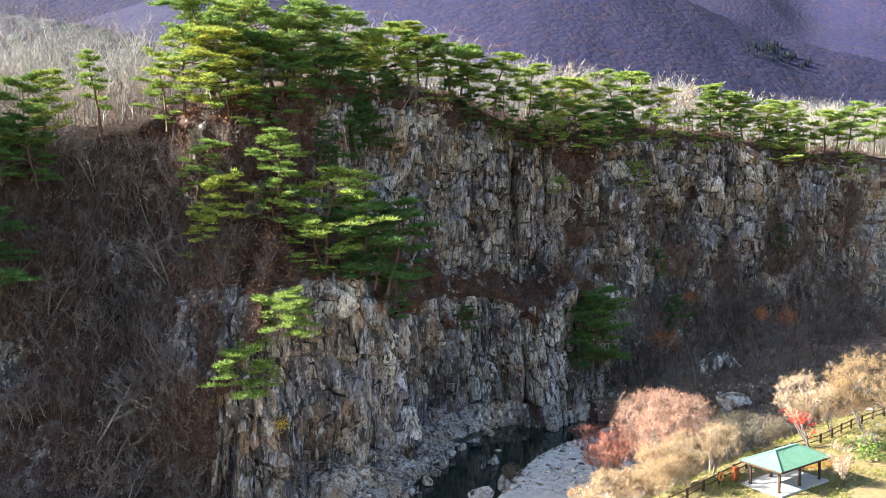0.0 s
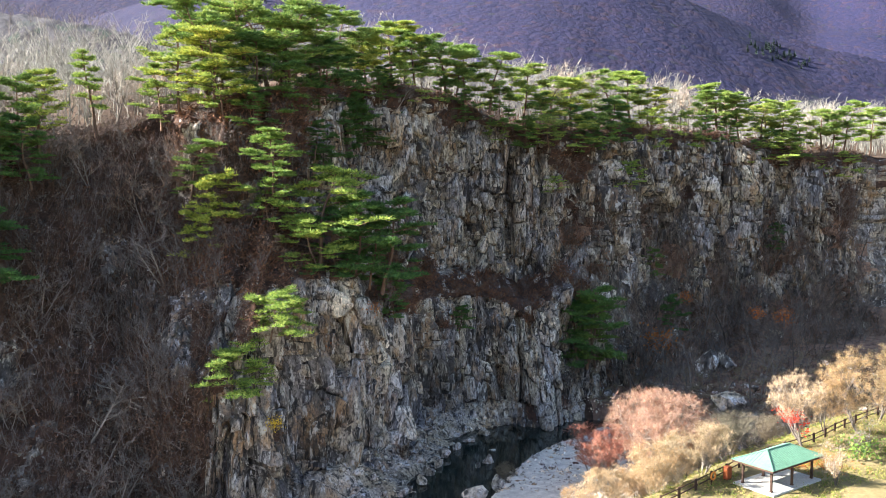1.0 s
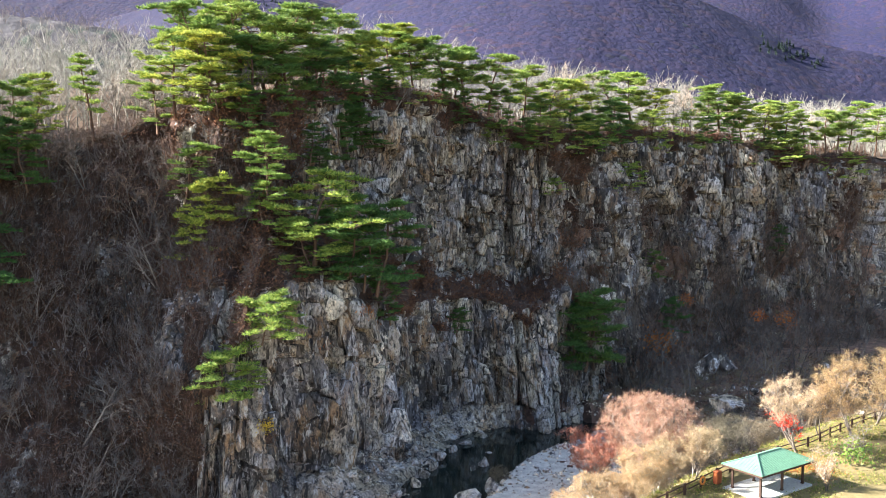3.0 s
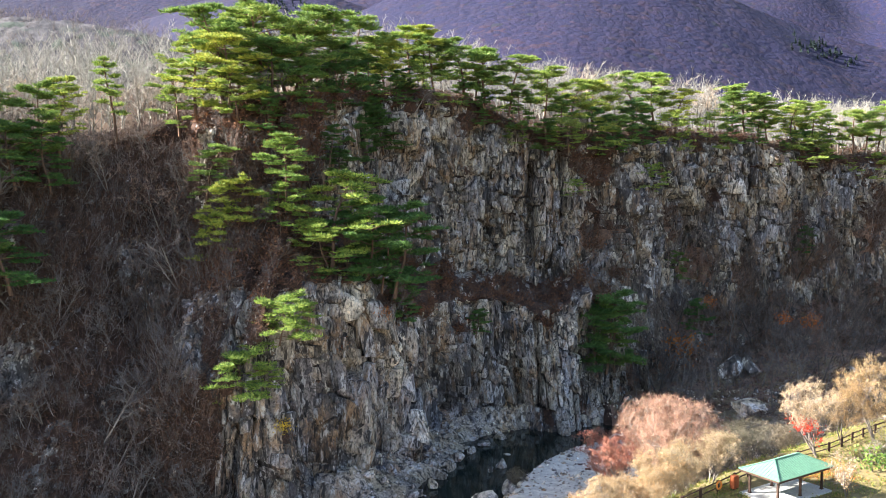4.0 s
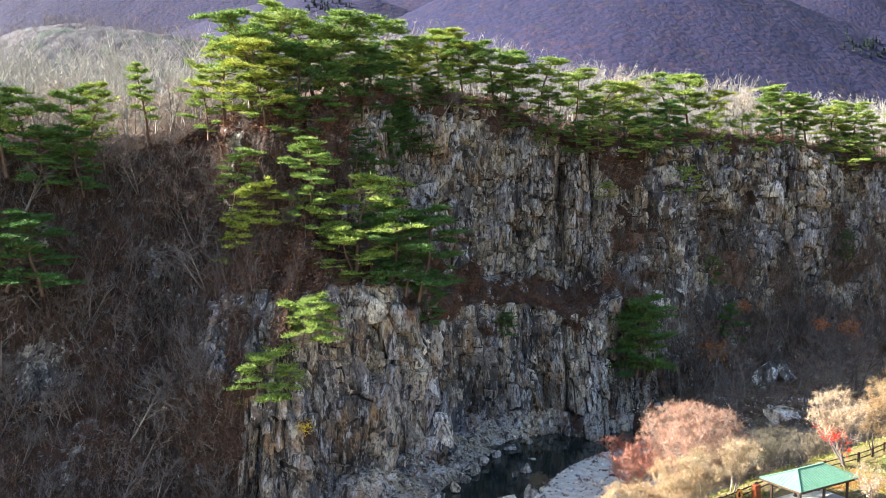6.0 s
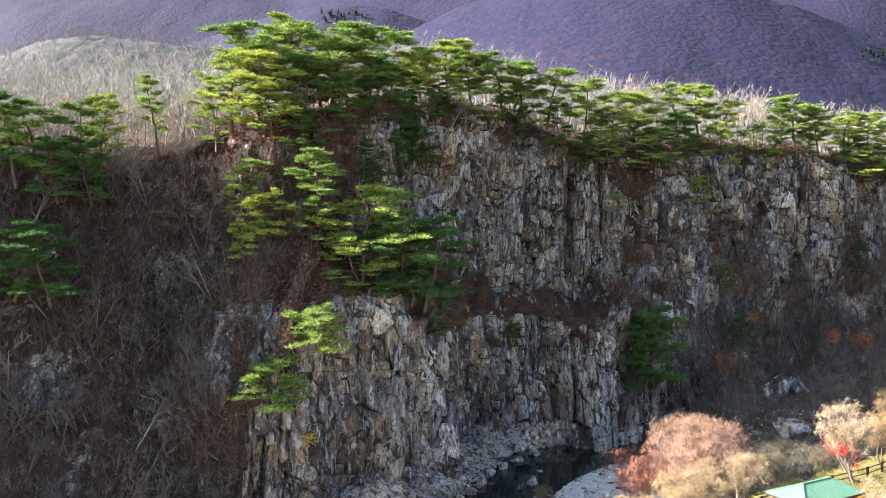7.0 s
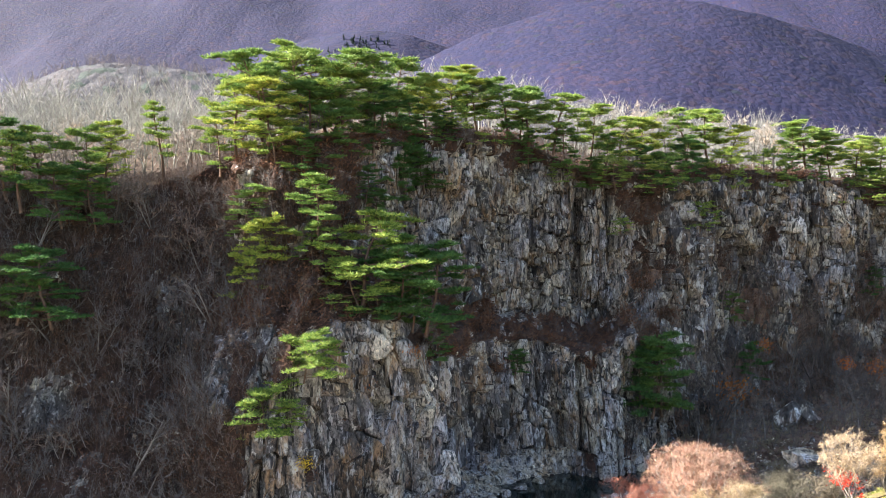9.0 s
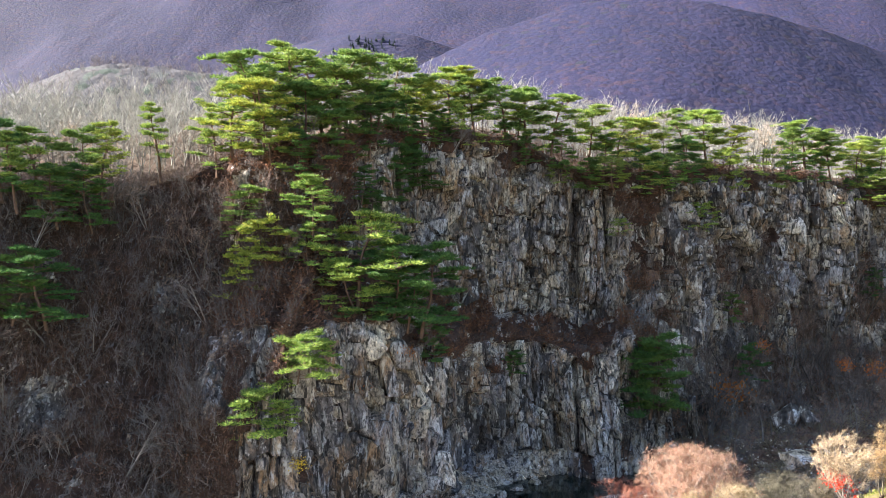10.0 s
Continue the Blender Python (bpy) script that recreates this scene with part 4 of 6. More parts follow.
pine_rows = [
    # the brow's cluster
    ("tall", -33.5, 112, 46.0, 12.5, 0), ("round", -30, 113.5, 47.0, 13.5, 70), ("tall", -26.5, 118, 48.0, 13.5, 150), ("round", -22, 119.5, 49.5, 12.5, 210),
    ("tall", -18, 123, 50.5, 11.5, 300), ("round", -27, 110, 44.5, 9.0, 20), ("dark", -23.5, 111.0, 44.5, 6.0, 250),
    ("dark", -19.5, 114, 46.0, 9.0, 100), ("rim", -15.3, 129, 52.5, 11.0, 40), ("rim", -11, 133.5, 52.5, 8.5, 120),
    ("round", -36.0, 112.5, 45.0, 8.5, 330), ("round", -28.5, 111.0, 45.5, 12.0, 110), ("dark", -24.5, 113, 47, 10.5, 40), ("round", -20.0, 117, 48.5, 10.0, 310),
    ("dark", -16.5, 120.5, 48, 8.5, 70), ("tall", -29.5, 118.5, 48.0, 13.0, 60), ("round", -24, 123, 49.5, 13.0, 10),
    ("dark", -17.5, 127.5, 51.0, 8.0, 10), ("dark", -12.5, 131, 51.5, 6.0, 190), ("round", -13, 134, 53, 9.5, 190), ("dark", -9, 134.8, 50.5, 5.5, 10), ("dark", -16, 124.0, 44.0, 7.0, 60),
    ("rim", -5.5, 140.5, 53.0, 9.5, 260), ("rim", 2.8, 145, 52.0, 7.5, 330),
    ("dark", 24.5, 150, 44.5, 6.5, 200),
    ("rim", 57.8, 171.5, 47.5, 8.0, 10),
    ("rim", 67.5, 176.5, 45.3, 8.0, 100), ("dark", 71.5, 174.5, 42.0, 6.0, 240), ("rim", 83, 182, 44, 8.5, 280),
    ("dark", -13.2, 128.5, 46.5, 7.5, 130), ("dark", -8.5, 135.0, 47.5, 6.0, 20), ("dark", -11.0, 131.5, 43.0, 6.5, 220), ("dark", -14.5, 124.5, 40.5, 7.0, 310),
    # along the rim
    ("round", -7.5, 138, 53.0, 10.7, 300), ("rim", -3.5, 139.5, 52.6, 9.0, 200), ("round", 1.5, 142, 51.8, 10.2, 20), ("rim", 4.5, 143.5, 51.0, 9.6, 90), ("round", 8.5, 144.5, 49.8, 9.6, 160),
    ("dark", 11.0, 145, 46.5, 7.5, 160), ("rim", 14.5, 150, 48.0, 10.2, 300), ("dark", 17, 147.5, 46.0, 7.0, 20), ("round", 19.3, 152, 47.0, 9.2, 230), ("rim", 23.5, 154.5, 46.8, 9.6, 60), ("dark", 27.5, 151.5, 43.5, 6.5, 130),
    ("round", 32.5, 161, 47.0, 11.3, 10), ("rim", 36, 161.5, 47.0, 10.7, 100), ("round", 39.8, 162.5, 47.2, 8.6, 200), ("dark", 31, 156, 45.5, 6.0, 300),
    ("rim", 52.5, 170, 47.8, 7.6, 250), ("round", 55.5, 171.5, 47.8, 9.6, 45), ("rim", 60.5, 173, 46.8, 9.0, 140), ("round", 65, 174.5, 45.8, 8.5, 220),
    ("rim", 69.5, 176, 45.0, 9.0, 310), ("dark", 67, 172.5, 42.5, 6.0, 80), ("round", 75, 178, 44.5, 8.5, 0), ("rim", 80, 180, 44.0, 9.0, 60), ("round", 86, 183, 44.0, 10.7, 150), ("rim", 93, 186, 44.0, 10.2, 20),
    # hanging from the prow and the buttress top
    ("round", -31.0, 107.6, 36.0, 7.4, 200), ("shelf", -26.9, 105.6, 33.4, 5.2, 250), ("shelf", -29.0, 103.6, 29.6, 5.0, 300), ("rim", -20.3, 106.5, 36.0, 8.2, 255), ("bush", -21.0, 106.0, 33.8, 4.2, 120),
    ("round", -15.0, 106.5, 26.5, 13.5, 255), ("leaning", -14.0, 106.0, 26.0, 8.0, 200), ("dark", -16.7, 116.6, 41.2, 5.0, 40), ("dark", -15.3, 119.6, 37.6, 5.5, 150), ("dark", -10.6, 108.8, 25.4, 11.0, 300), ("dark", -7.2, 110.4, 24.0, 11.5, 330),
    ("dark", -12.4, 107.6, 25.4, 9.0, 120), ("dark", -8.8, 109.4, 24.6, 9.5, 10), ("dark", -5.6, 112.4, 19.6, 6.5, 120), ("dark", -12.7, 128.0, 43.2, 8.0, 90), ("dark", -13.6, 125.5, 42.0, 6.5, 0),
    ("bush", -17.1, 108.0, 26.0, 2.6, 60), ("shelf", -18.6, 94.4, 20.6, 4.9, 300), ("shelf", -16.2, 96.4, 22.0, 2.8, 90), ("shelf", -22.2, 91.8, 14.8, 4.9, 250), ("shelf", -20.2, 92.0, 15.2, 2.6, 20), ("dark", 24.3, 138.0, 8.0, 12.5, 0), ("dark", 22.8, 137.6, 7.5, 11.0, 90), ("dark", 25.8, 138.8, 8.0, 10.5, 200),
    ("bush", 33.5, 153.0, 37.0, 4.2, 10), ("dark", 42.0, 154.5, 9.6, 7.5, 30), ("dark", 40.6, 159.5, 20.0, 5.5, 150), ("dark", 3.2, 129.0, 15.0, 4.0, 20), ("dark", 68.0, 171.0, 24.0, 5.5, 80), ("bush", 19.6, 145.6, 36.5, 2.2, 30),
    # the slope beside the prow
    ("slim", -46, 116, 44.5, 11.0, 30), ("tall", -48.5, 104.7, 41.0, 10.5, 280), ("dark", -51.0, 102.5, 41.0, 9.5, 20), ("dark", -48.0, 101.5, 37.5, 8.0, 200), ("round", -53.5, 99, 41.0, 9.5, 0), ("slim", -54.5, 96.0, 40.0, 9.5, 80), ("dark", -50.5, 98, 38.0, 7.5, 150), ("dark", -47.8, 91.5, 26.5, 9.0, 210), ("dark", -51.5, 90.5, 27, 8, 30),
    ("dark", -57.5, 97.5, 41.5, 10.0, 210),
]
pick = random.Random(64)
x = -9.0
while x < 84:
    z = float(rim_height(np.float64(x))) - pick.uniform(1.5, 4.0)
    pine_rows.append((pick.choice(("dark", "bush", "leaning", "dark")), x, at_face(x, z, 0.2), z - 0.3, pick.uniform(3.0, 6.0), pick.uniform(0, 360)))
    x += pick.uniform(3.0, 6.5)
setdown(PINES, pine_rows, PINE_HEIGHTS)


# ---- rock blocks ----
def cell_outline(i, j, seed):
    """The straight-edged outline of a joint cell, in cells, by cutting a square along the lines between neighbours."""
    mid = np.array(cell_seed(i, j, seed))
    ring = [mid + np.array(c) for c in ((-1.5, -1.5), (1.5, -1.5), (1.5, 1.5), (-1.5, 1.5))]
    for a in (-2, -1, 0, 1, 2):
        for b in (-2, -1, 0, 1, 2):
            if a or b:
                other = np.array(cell_seed(i + a, j + b, seed))
                way, middle = other - mid, 0.5 * (other + mid)
                sides = [float(np.dot(c - middle, way)) for c in ring]
                cut_ring = []
                for k in range(len(ring)):
                    n = (k + 1) % len(ring)
                    if sides[k] <= 0:
                        cut_ring.append(ring[k])
                    if (sides[k] < 0 < sides[n]) or (sides[n] < 0 < sides[k]):
                        cut_ring.append(ring[k] + (ring[n] - ring[k]) * sides[k] / (sides[k] - sides[n]))
                ring = cut_ring
    return mid, ring


def lay_slabs(k, chosen, pick, gap, stand):
    """Rough slabs of the rock wall on the cells chosen: a chamfered, slanting front on sides that run back into the wall. Gives corners, faces, x, height and arc length of each."""
    wide, high, *_, seed = JOINTS[k]
    spots, ways, cells, counts, lift = [], [], [], [], []
    for i, j in chosen:
        mid, ring = cell_outline(i, j, seed)
        proud, chamfer, n = pick.uniform(*stand), pick.uniform(0.06, 0.2), len(ring)
        here = [mid] + [mid + (c - mid) * (1 - gap) for c in ring] + [mid + (c - mid) * pick.uniform(0.66, 0.86) for c in ring]
        spots += here
        ways += [c - mid for c in here]
        cells += [(i, j)] * len(here)
        counts.append(n)
        lift += [proud] + [proud - chamfer] * n + [proud] * n
    spots, ways, cells, lift = np.array(spots), np.array(ways), np.array(cells), np.array(lift)
    u, v = spots[:, 0] * wide, spots[:, 1] * high
    s, z = u.copy(), v.copy()
    for _ in range(6):
        wu, wv = joint_warp(s, z)
        s, z = s + u - wu, z + v - wv
    x = np.interp(s, PLAN_RUN, PLAN_X)
    _, _, nx, ny = facing(s)
    y = face_depth(x, z)
    out = bulges(s, z) - 0.5 + lift + np.random.default_rng(7 + k).normal(0, 0.05, len(s))
    for c in range(k):
        wide0, high0, *_, seed0 = JOINTS[c]
        out = out + cell_face(c, *joint_cells(u / wide0, v / high0, seed0)[:4])
    out = out + cell_face(k, cells[:, 0], cells[:, 1], ways[:, 0], ways[:, 1])
    front = np.stack([x + nx * out, y + ny * out, z], -1)
    back = np.stack([x + nx * (out - 1.6), y + ny * (out - 1.6), z], -1)
    made, base = [], 0
    for n in counts:
        corners = np.concatenate([front[base:base + 2 * n + 1], back[base + 1:base + n + 1]])
        faces = []
        for a in range(n):
            b = (a + 1) % n
            c, e, f, g = 1 + n + a, 1 + n + b, 1 + 2 * n + a, 1 + 2 * n + b
            faces += [(0, c, e), (c, 1 + a, 1 + b), (c, 1 + b, e), (1 + a, f, g), (1 + a, g, 1 + b)]
        made.append((corners, np.array(faces), float(x[base]), float(z[base]), float(s[base])))
        base += 2 * n + 1
    return made


def lay_blocks():
    pick = random.Random(23)
    singles, verts, faces, tones, base = [], [], [], [], 0
    S, Z = np.meshgrid(np.arange(0, PLAN_RUN[-1], 0.5), np.arange(0, 60, 0.5), indexing="ij")
    table, shares = rockiness(S, np.interp(S, PLAN_RUN, PLAN_X), Z), soft_noise(S / 7, Z / 8, 303)
    regions = soft_noise(S / 6, Z / 8, 306)

    def spot(s, z):
        return min(max(int(s / 0.5), 0), len(table) - 1), min(max(int(z / 0.5), 0), 119)

    for k, cover, gap, stand in ((1, 0.66, 0.15, (0.2, 1.15)), (2, 0.5, 0.16, (0.15, 0.75))):
        wide, high, *_, seed = JOINTS[k]
        first, last = (int(np.interp(x, PLAN_X, PLAN_RUN) / wide) for x in (-33, 82))
        chosen = []
        for i in range(first, last):
            for j in range(0, int(48 / high)):
                mid = cell_seed(i, j, seed)
                rise = mid[1] * high
                here = spot(mid[0] * wide, rise / 0.66 if rise < 15.18 else rise + 7.82)
                if table[here] > 0.4 and pick.random() < cover + 0.45 * float(shares[here]):
                    chosen.append((i, j))
        for corners, sides, x, z, s in lay_slabs(k, chosen, pick, gap, stand):
            here = spot(s, z)
            at = (np.float64(s), np.float64(z))
            if marked(*at, CLEFTS, 4) > (0.5, 1.0)[k - 1]:
                continue
            if table[here] < 0.42 or z > float(rim_height(np.float64(x))) - 2.2 or z < 0.3 or (x < -15 and z > 26 and not (-33 < x < -25 and z < 31) and not -33.4 < x < -29.8):
                continue
            tone = min(max(pick.gauss(0.43 + (0.14 if x > -1 and z < 19 else 0.04) + 0.3 * float(regions[here]) + 0.32 * min(float(marked(*at, PILLARS, 6)), 1.5), 0.22), 0), 1)
            if k == 1 and -25 < x < 22 and z < 26 and len(singles) < 300:
                singles.append((corners, sides, tone))
                continue
            verts.append(corners)
            faces.append(sides + base)
            tones.append(np.full(len(sides), tone))
            base += len(corners)
    return singles, np.concatenate(verts), np.concatenate(faces), np.concatenate(tones)


def block_mesh(name, verts, faces, tones):
    mesh = with_materials(mesh_of(name, np.array(verts), np.array(faces)), ROCK)
    mesh.attributes.new("block", "FLOAT", "FACE").data.foreach_set("value", np.array(tones, np.float32))
    return mesh


single_blocks, block_verts, block_faces, block_tones = lay_blocks()
rest = part("rock_blocks", block_mesh("rock_blocks", block_verts, block_faces, block_tones), None, cliff, "jointed grey and ochre rock blocks")
tagged(rest, kind="stuff")
for corners, sides, tone in single_blocks:
    part("rock_block", block_mesh("rock_block", corners, sides, [tone] * len(sides)), None, cliff)


# ---- bare woods ----
random.seed(5)
SLOPE_LABEL = "leafless brown tree on the leaf-covered slope"
BARE = {
    "slope_a": bare_model("bare_tree", 9.0, SLOPE_LABEL, BROWN_TWIGS, 2, 4, fine=7, twig=0.9, width=0.045, bark=DARK_BARK),
    "slope_b": bare_model("bare_tree", 8.0, "crooked leafless tree with several stems on the slope", BROWN_TWIGS, 2, 4, stems=2, fine=6, twig=0.8, width=0.045, splay=0.4, bark=DARK_BARK),
    "slope_c": bare_model("bare_tree", 6.0, "small leafless tree with pale branches on the slope", BROWN_TWIGS, 2, 4, stems=2, fine=6, twig=0.7, width=0.04, splay=0.6),
    "talus": bare_model("bare_tree", 10.0, "tall leafless tree with a pale trunk at the talus foot", BROWN_TWIGS, 2, 4, fine=6, twig=0.9, width=0.045, low=0.5),
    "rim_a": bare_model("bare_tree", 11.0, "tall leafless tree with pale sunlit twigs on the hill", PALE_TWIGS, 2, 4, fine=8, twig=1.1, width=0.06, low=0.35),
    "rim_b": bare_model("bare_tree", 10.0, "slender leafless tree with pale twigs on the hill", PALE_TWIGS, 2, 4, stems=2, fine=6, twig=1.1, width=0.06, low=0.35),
}
BARE_HEIGHTS = {"slope_a": 9.0, "slope_b": 8.0, "slope_c": 6.0, "talus": 10.0, "rim_a": 11.0, "rim_b": 10.0}
pick = random.Random(8)
bare_rows = []
slope_spots = LITTER_SPOTS[(LITTER_SPOTS[:, 0] < -27) & (LITTER_SPOTS[:, 0] > -62) & (LITTER_SPOTS[:, 2] < 41)]
talus_spots = LITTER_SPOTS[(LITTER_SPOTS[:, 0] > 20) & (LITTER_SPOTS[:, 2] < 24)]
ledge_spots = LITTER_SPOTS[(LITTER_SPOTS[:, 0] > -27) & (LITTER_SPOTS[:, 0] < 24) & (LITTER_SPOTS[:, 2] > 12)]
for spots, count, kinds, lo, hi in ((slope_spots, 112, ("slope_a", "slope_b", "slope_c", "slope_c"), 3.5, 8.0), (talus_spots, 120, ("talus", "slope_a", "talus", "slope_b"), 4.5, 10.5), (ledge_spots, 26, ("slope_c", "slope_b"), 2.5, 5.0)):
    for _ in range(count):
        x, y, z = spots[pick.randrange(len(spots))]
        bare_rows.append((pick.choice(kinds), float(x), float(y), float(z) - 0.1, pick.uniform(lo, hi), pick.uniform(0, 360)))
for _ in range(64):
    x, y = pick.uniform(27, 84), pick.uniform(124, 154)
    bare_rows.append((pick.choice(("talus", "slope_b", "talus")), x, y, float(valley_height(np.float64(x), np.float64(y))) - 0.1, pick.uniform(4.5, 9.0), pick.uniform(0, 360)))
for _ in range(60):
    x = pick.uniform(-75, 95) if _ % 2 else pick.uniform(-75, -34)
    back = pick.uniform(1.5, 14) if x > -34 else pick.uniform(1, 22)
    y = float(face_depth(np.float64(x), rim_height(np.float64(x)))) + back
    bare_rows.append((pick.choice(("rim_a", "rim_b")), x, y, float(hill_height(np.float64(x), np.float64(y))) - 0.2, pick.uniform(6, 10.5), pick.uniform(0, 360)))
bare_rows += [("rim_a", 20.5, 157.5, 48.0, 12.0, 10), ("rim_b", 23.0, 158.5, 48.0, 11.5, 80), ("rim_a", 28.5, 158.0, 48.0, 10.5, 150), ("rim_b", 45.0, 167.5, 48.0, 8.6, 30), ("rim_a", 47.0, 168.0, 48.0, 9.0, 260), ("rim_b", 49.0, 168.8, 48.0, 8.2, 200), ("rim_a", 12.0, 149.0, 49.0, 9.0, 300)]
setdown(BARE, bare_rows, BARE_HEIGHTS)


def small_tree_arrays(height, twig_count, seed_value):
    """A leafless tree for the far woods: trunk, limbs and fanning twigs, some hundred faces."""
    random.seed(seed_value)
    shape = Shape()
    branching(shape, shape, Vector((0, 0, -0.5)), Vector((0, 0, 1)), height * 0.75, 0.011 * height, 1, 8, 0.08, 0.08, height * 0.13, 0.05, 3, twig_count)
    return np.array([tuple(v) for v in shape.verts], np.float32), np.array(shape.faces, np.int32)


def evergreen_arrays(seed_value):
    """A far evergreen: needles hanging from a spire, a few dozen blades."""
    random.seed(seed_value)
    shape = Shape()
    for _ in range(70):
        up = random.random()
        way = (around(random.uniform(-0.2, 0.5))).normalized()
        shape.blade(Vector((0, 0, 1.0 + 9.5 * up)), way, 3.4 * (1.15 - up) * random.uniform(0.6, 1.2), 1.7)
    return np.array([tuple(v) for v in shape.verts], np.float32), np.array(shape.faces, np.int32)


grove = [evergreen_arrays(160 + k) for k in range(4)]
chooser = np.random.default_rng(36)
grove_xy = np.concatenate([chooser.normal(spot, size, (count, 2)) for spot, size, count in (((352, 905), (15, 16), 34), ((-262, 1105), (22, 14), 40), ((318, 880), (9, 7), 8), ((-170, 880), (10, 8), 5))])
scattered("evergreen_grove", grove, [(x, y, float(mountain_height(np.float64(x), np.float64(y))), 0.45 + 0.4 * hashed(k, 3, 6), k) for k, (x, y) in enumerate(grove_xy)], FAR_GREEN, "dark evergreen trees among the bare mountain woods", "trees")
woods = [small_tree_arrays(10.0, 9, k) for k in range(5)]
chooser = np.random.default_rng(31)
wood_x = chooser.uniform(-185, 140, 2700)
wood_y = face_depth(wood_x, rim_height(wood_x)) + 7 + 108 * chooser.random(2700) ** 1.3
wood_rows = list(zip(wood_x, wood_y, hill_height(wood_x, wood_y), chooser.uniform(0.75, 1.15, 2700), chooser.uniform(0, 6.28, 2700)))
knoll_x, knoll_y = chooser.uniform(-330, -60, 1000), chooser.uniform(318, 420, 1000)
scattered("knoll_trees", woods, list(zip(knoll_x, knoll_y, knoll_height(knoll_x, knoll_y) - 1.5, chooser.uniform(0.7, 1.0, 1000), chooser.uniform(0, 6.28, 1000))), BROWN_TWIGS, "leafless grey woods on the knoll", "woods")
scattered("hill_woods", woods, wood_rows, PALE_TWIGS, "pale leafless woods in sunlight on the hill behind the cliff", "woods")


# ---- undergrowth and litter ----
def clump_arrays(count, reach, width, seed_value, low=0.3):
    random.seed(seed_value)
    shape = Shape()
    for _ in range(count):
        p = Vector((random.gauss(0, 0.25), random.gauss(0, 0.25), random.uniform(-0.2, 0.4)))
        way = (Vector((0, -0.2, low)) + 0.7 * Vector((random.gauss(0, 1), random.gauss(0, 1), random.gauss(0, 0.6)))).normalized()
        shape.blade(p, way, reach * random.uniform(0.5, 1.3), width)
        if random.random() < 0.5:
            shape.leaf(p + way * reach * random.uniform(0.3, 1.1), 0.22)
    return np.array([tuple(v) for v in shape.verts], np.float32), np.array(shape.faces, np.int32)


def litter_rows(count, seed_value, lo, hi, spots=None):
    chooser = np.random.default_rng(seed_value)
    spots = LITTER_SPOTS if spots is None else spots
    chosen = spots[chooser.integers(0, len(spots), count)]
    return [(*p, chooser.uniform(lo, hi), chooser.uniform(0, 6.28)) for p in chosen.astype(float)]


def floor_rows(count, seed_value, lo, hi):
    """The same on the brushy valley floor beyond the stream."""
    chooser = np.random.default_rng(seed_value)
    xy = chooser.uniform((25, 106), (82, 156), (count, 2))
    z = valley_height(xy[:, 0], xy[:, 1])
    return [(x, y, h, chooser.uniform(lo, hi), chooser.uniform(0, 6.28)) for (x, y), h in zip(xy, z)]


wall_leaf = LITTER_SPOTS[(LITTER_SPOTS[:, 0] > -25) & (LITTER_SPOTS[:, 2] > 4)]
clumps = [clump_arrays(16, 1.0, 0.05, 60 + k) for k in range(5)]
scattered("undergrowth", clumps, litter_rows(3600, 1, 0.6, 1.5) + litter_rows(1500, 51, 0.5, 1.3, wall_leaf) + floor_rows(500, 5, 0.6, 1.8), FALLEN_LEAVES, "brown withered undergrowth on slopes and ledges", "undergrowth")
scattered("dry_grass", clumps, floor_rows(1900, 25, 0.5, 1.3) + litter_rows(700, 26, 0.5, 1.2, talus_spots), STRAW, "straw-coloured dry grass between the river boulders", "grass")
pale_clumps = [clump_arrays(26, 1.3, 0.03, 70 + k, 0.5) for k in range(4)]
scattered("dry_brush", pale_clumps, litter_rows(1100, 2, 0.6, 1.4) + floor_rows(700, 6, 0.7, 1.6), BROWN_TWIGS, "dry leafless brush on slopes and ledges", "brush")


def leaf_patch(seed_value, count, radius, size):
    random.seed(seed_value)
    shape = Shape()
    for _ in range(count):
        shape.leaf(Vector((random.gauss(0, radius), random.gauss(0, radius * 0.6), random.uniform(0.0, 0.15))), size * random.uniform(0.7, 1.4))
    return np.array([tuple(v) for v in shape.verts], np.float32), np.array(shape.faces, np.int32)


shelf = LITTER_SPOTS[(LITTER_SPOTS[:, 0] > -9) & (LITTER_SPOTS[:, 0] < 30) & (LITTER_SPOTS[:, 2] > 15) & (LITTER_SPOTS[:, 2] < 28)]
brow = LITTER_SPOTS[(LITTER_SPOTS[:, 0] > -34) & (LITTER_SPOTS[:, 0] < -10) & (LITTER_SPOTS[:, 2] > 24)]
high = LITTER_SPOTS[(LITTER_SPOTS[:, 0] > -8) & (LITTER_SPOTS[:, 2] > 28)]
scattered("ledge_brush", pale_clumps + clumps, litter_rows(420, 11, 0.9, 1.8, shelf) + litter_rows(420, 12, 0.9, 1.8, brow) + litter_rows(200, 13, 0.6, 1.4, high), FALLEN_LEAVES, "russet brush on the rock ledges", "brush")
hill_x = np.random.default_rng(14).uniform(-75, 95, 480)
hill_y = face_depth(hill_x, rim_height(hill_x)) + 14 * np.random.default_rng(15).random(480)
scattered("hill_brush", clumps, [(x, y, z, 0.7 + 0.9 * hashed(k, 1, 5), k) for k, (x, y, z) in enumerate(zip(hill_x, hill_y, hill_height(hill_x, hill_y)))], FALLEN_LEAVES, "brown brush and dry grass along the rim", "brush")
bank_x = np.random.default_rng(44).uniform(-80, -32, 700)
bank_y = face_depth(bank_x, rim_height(bank_x)) - 0.3 + 12 * np.random.default_rng(45).random(700)
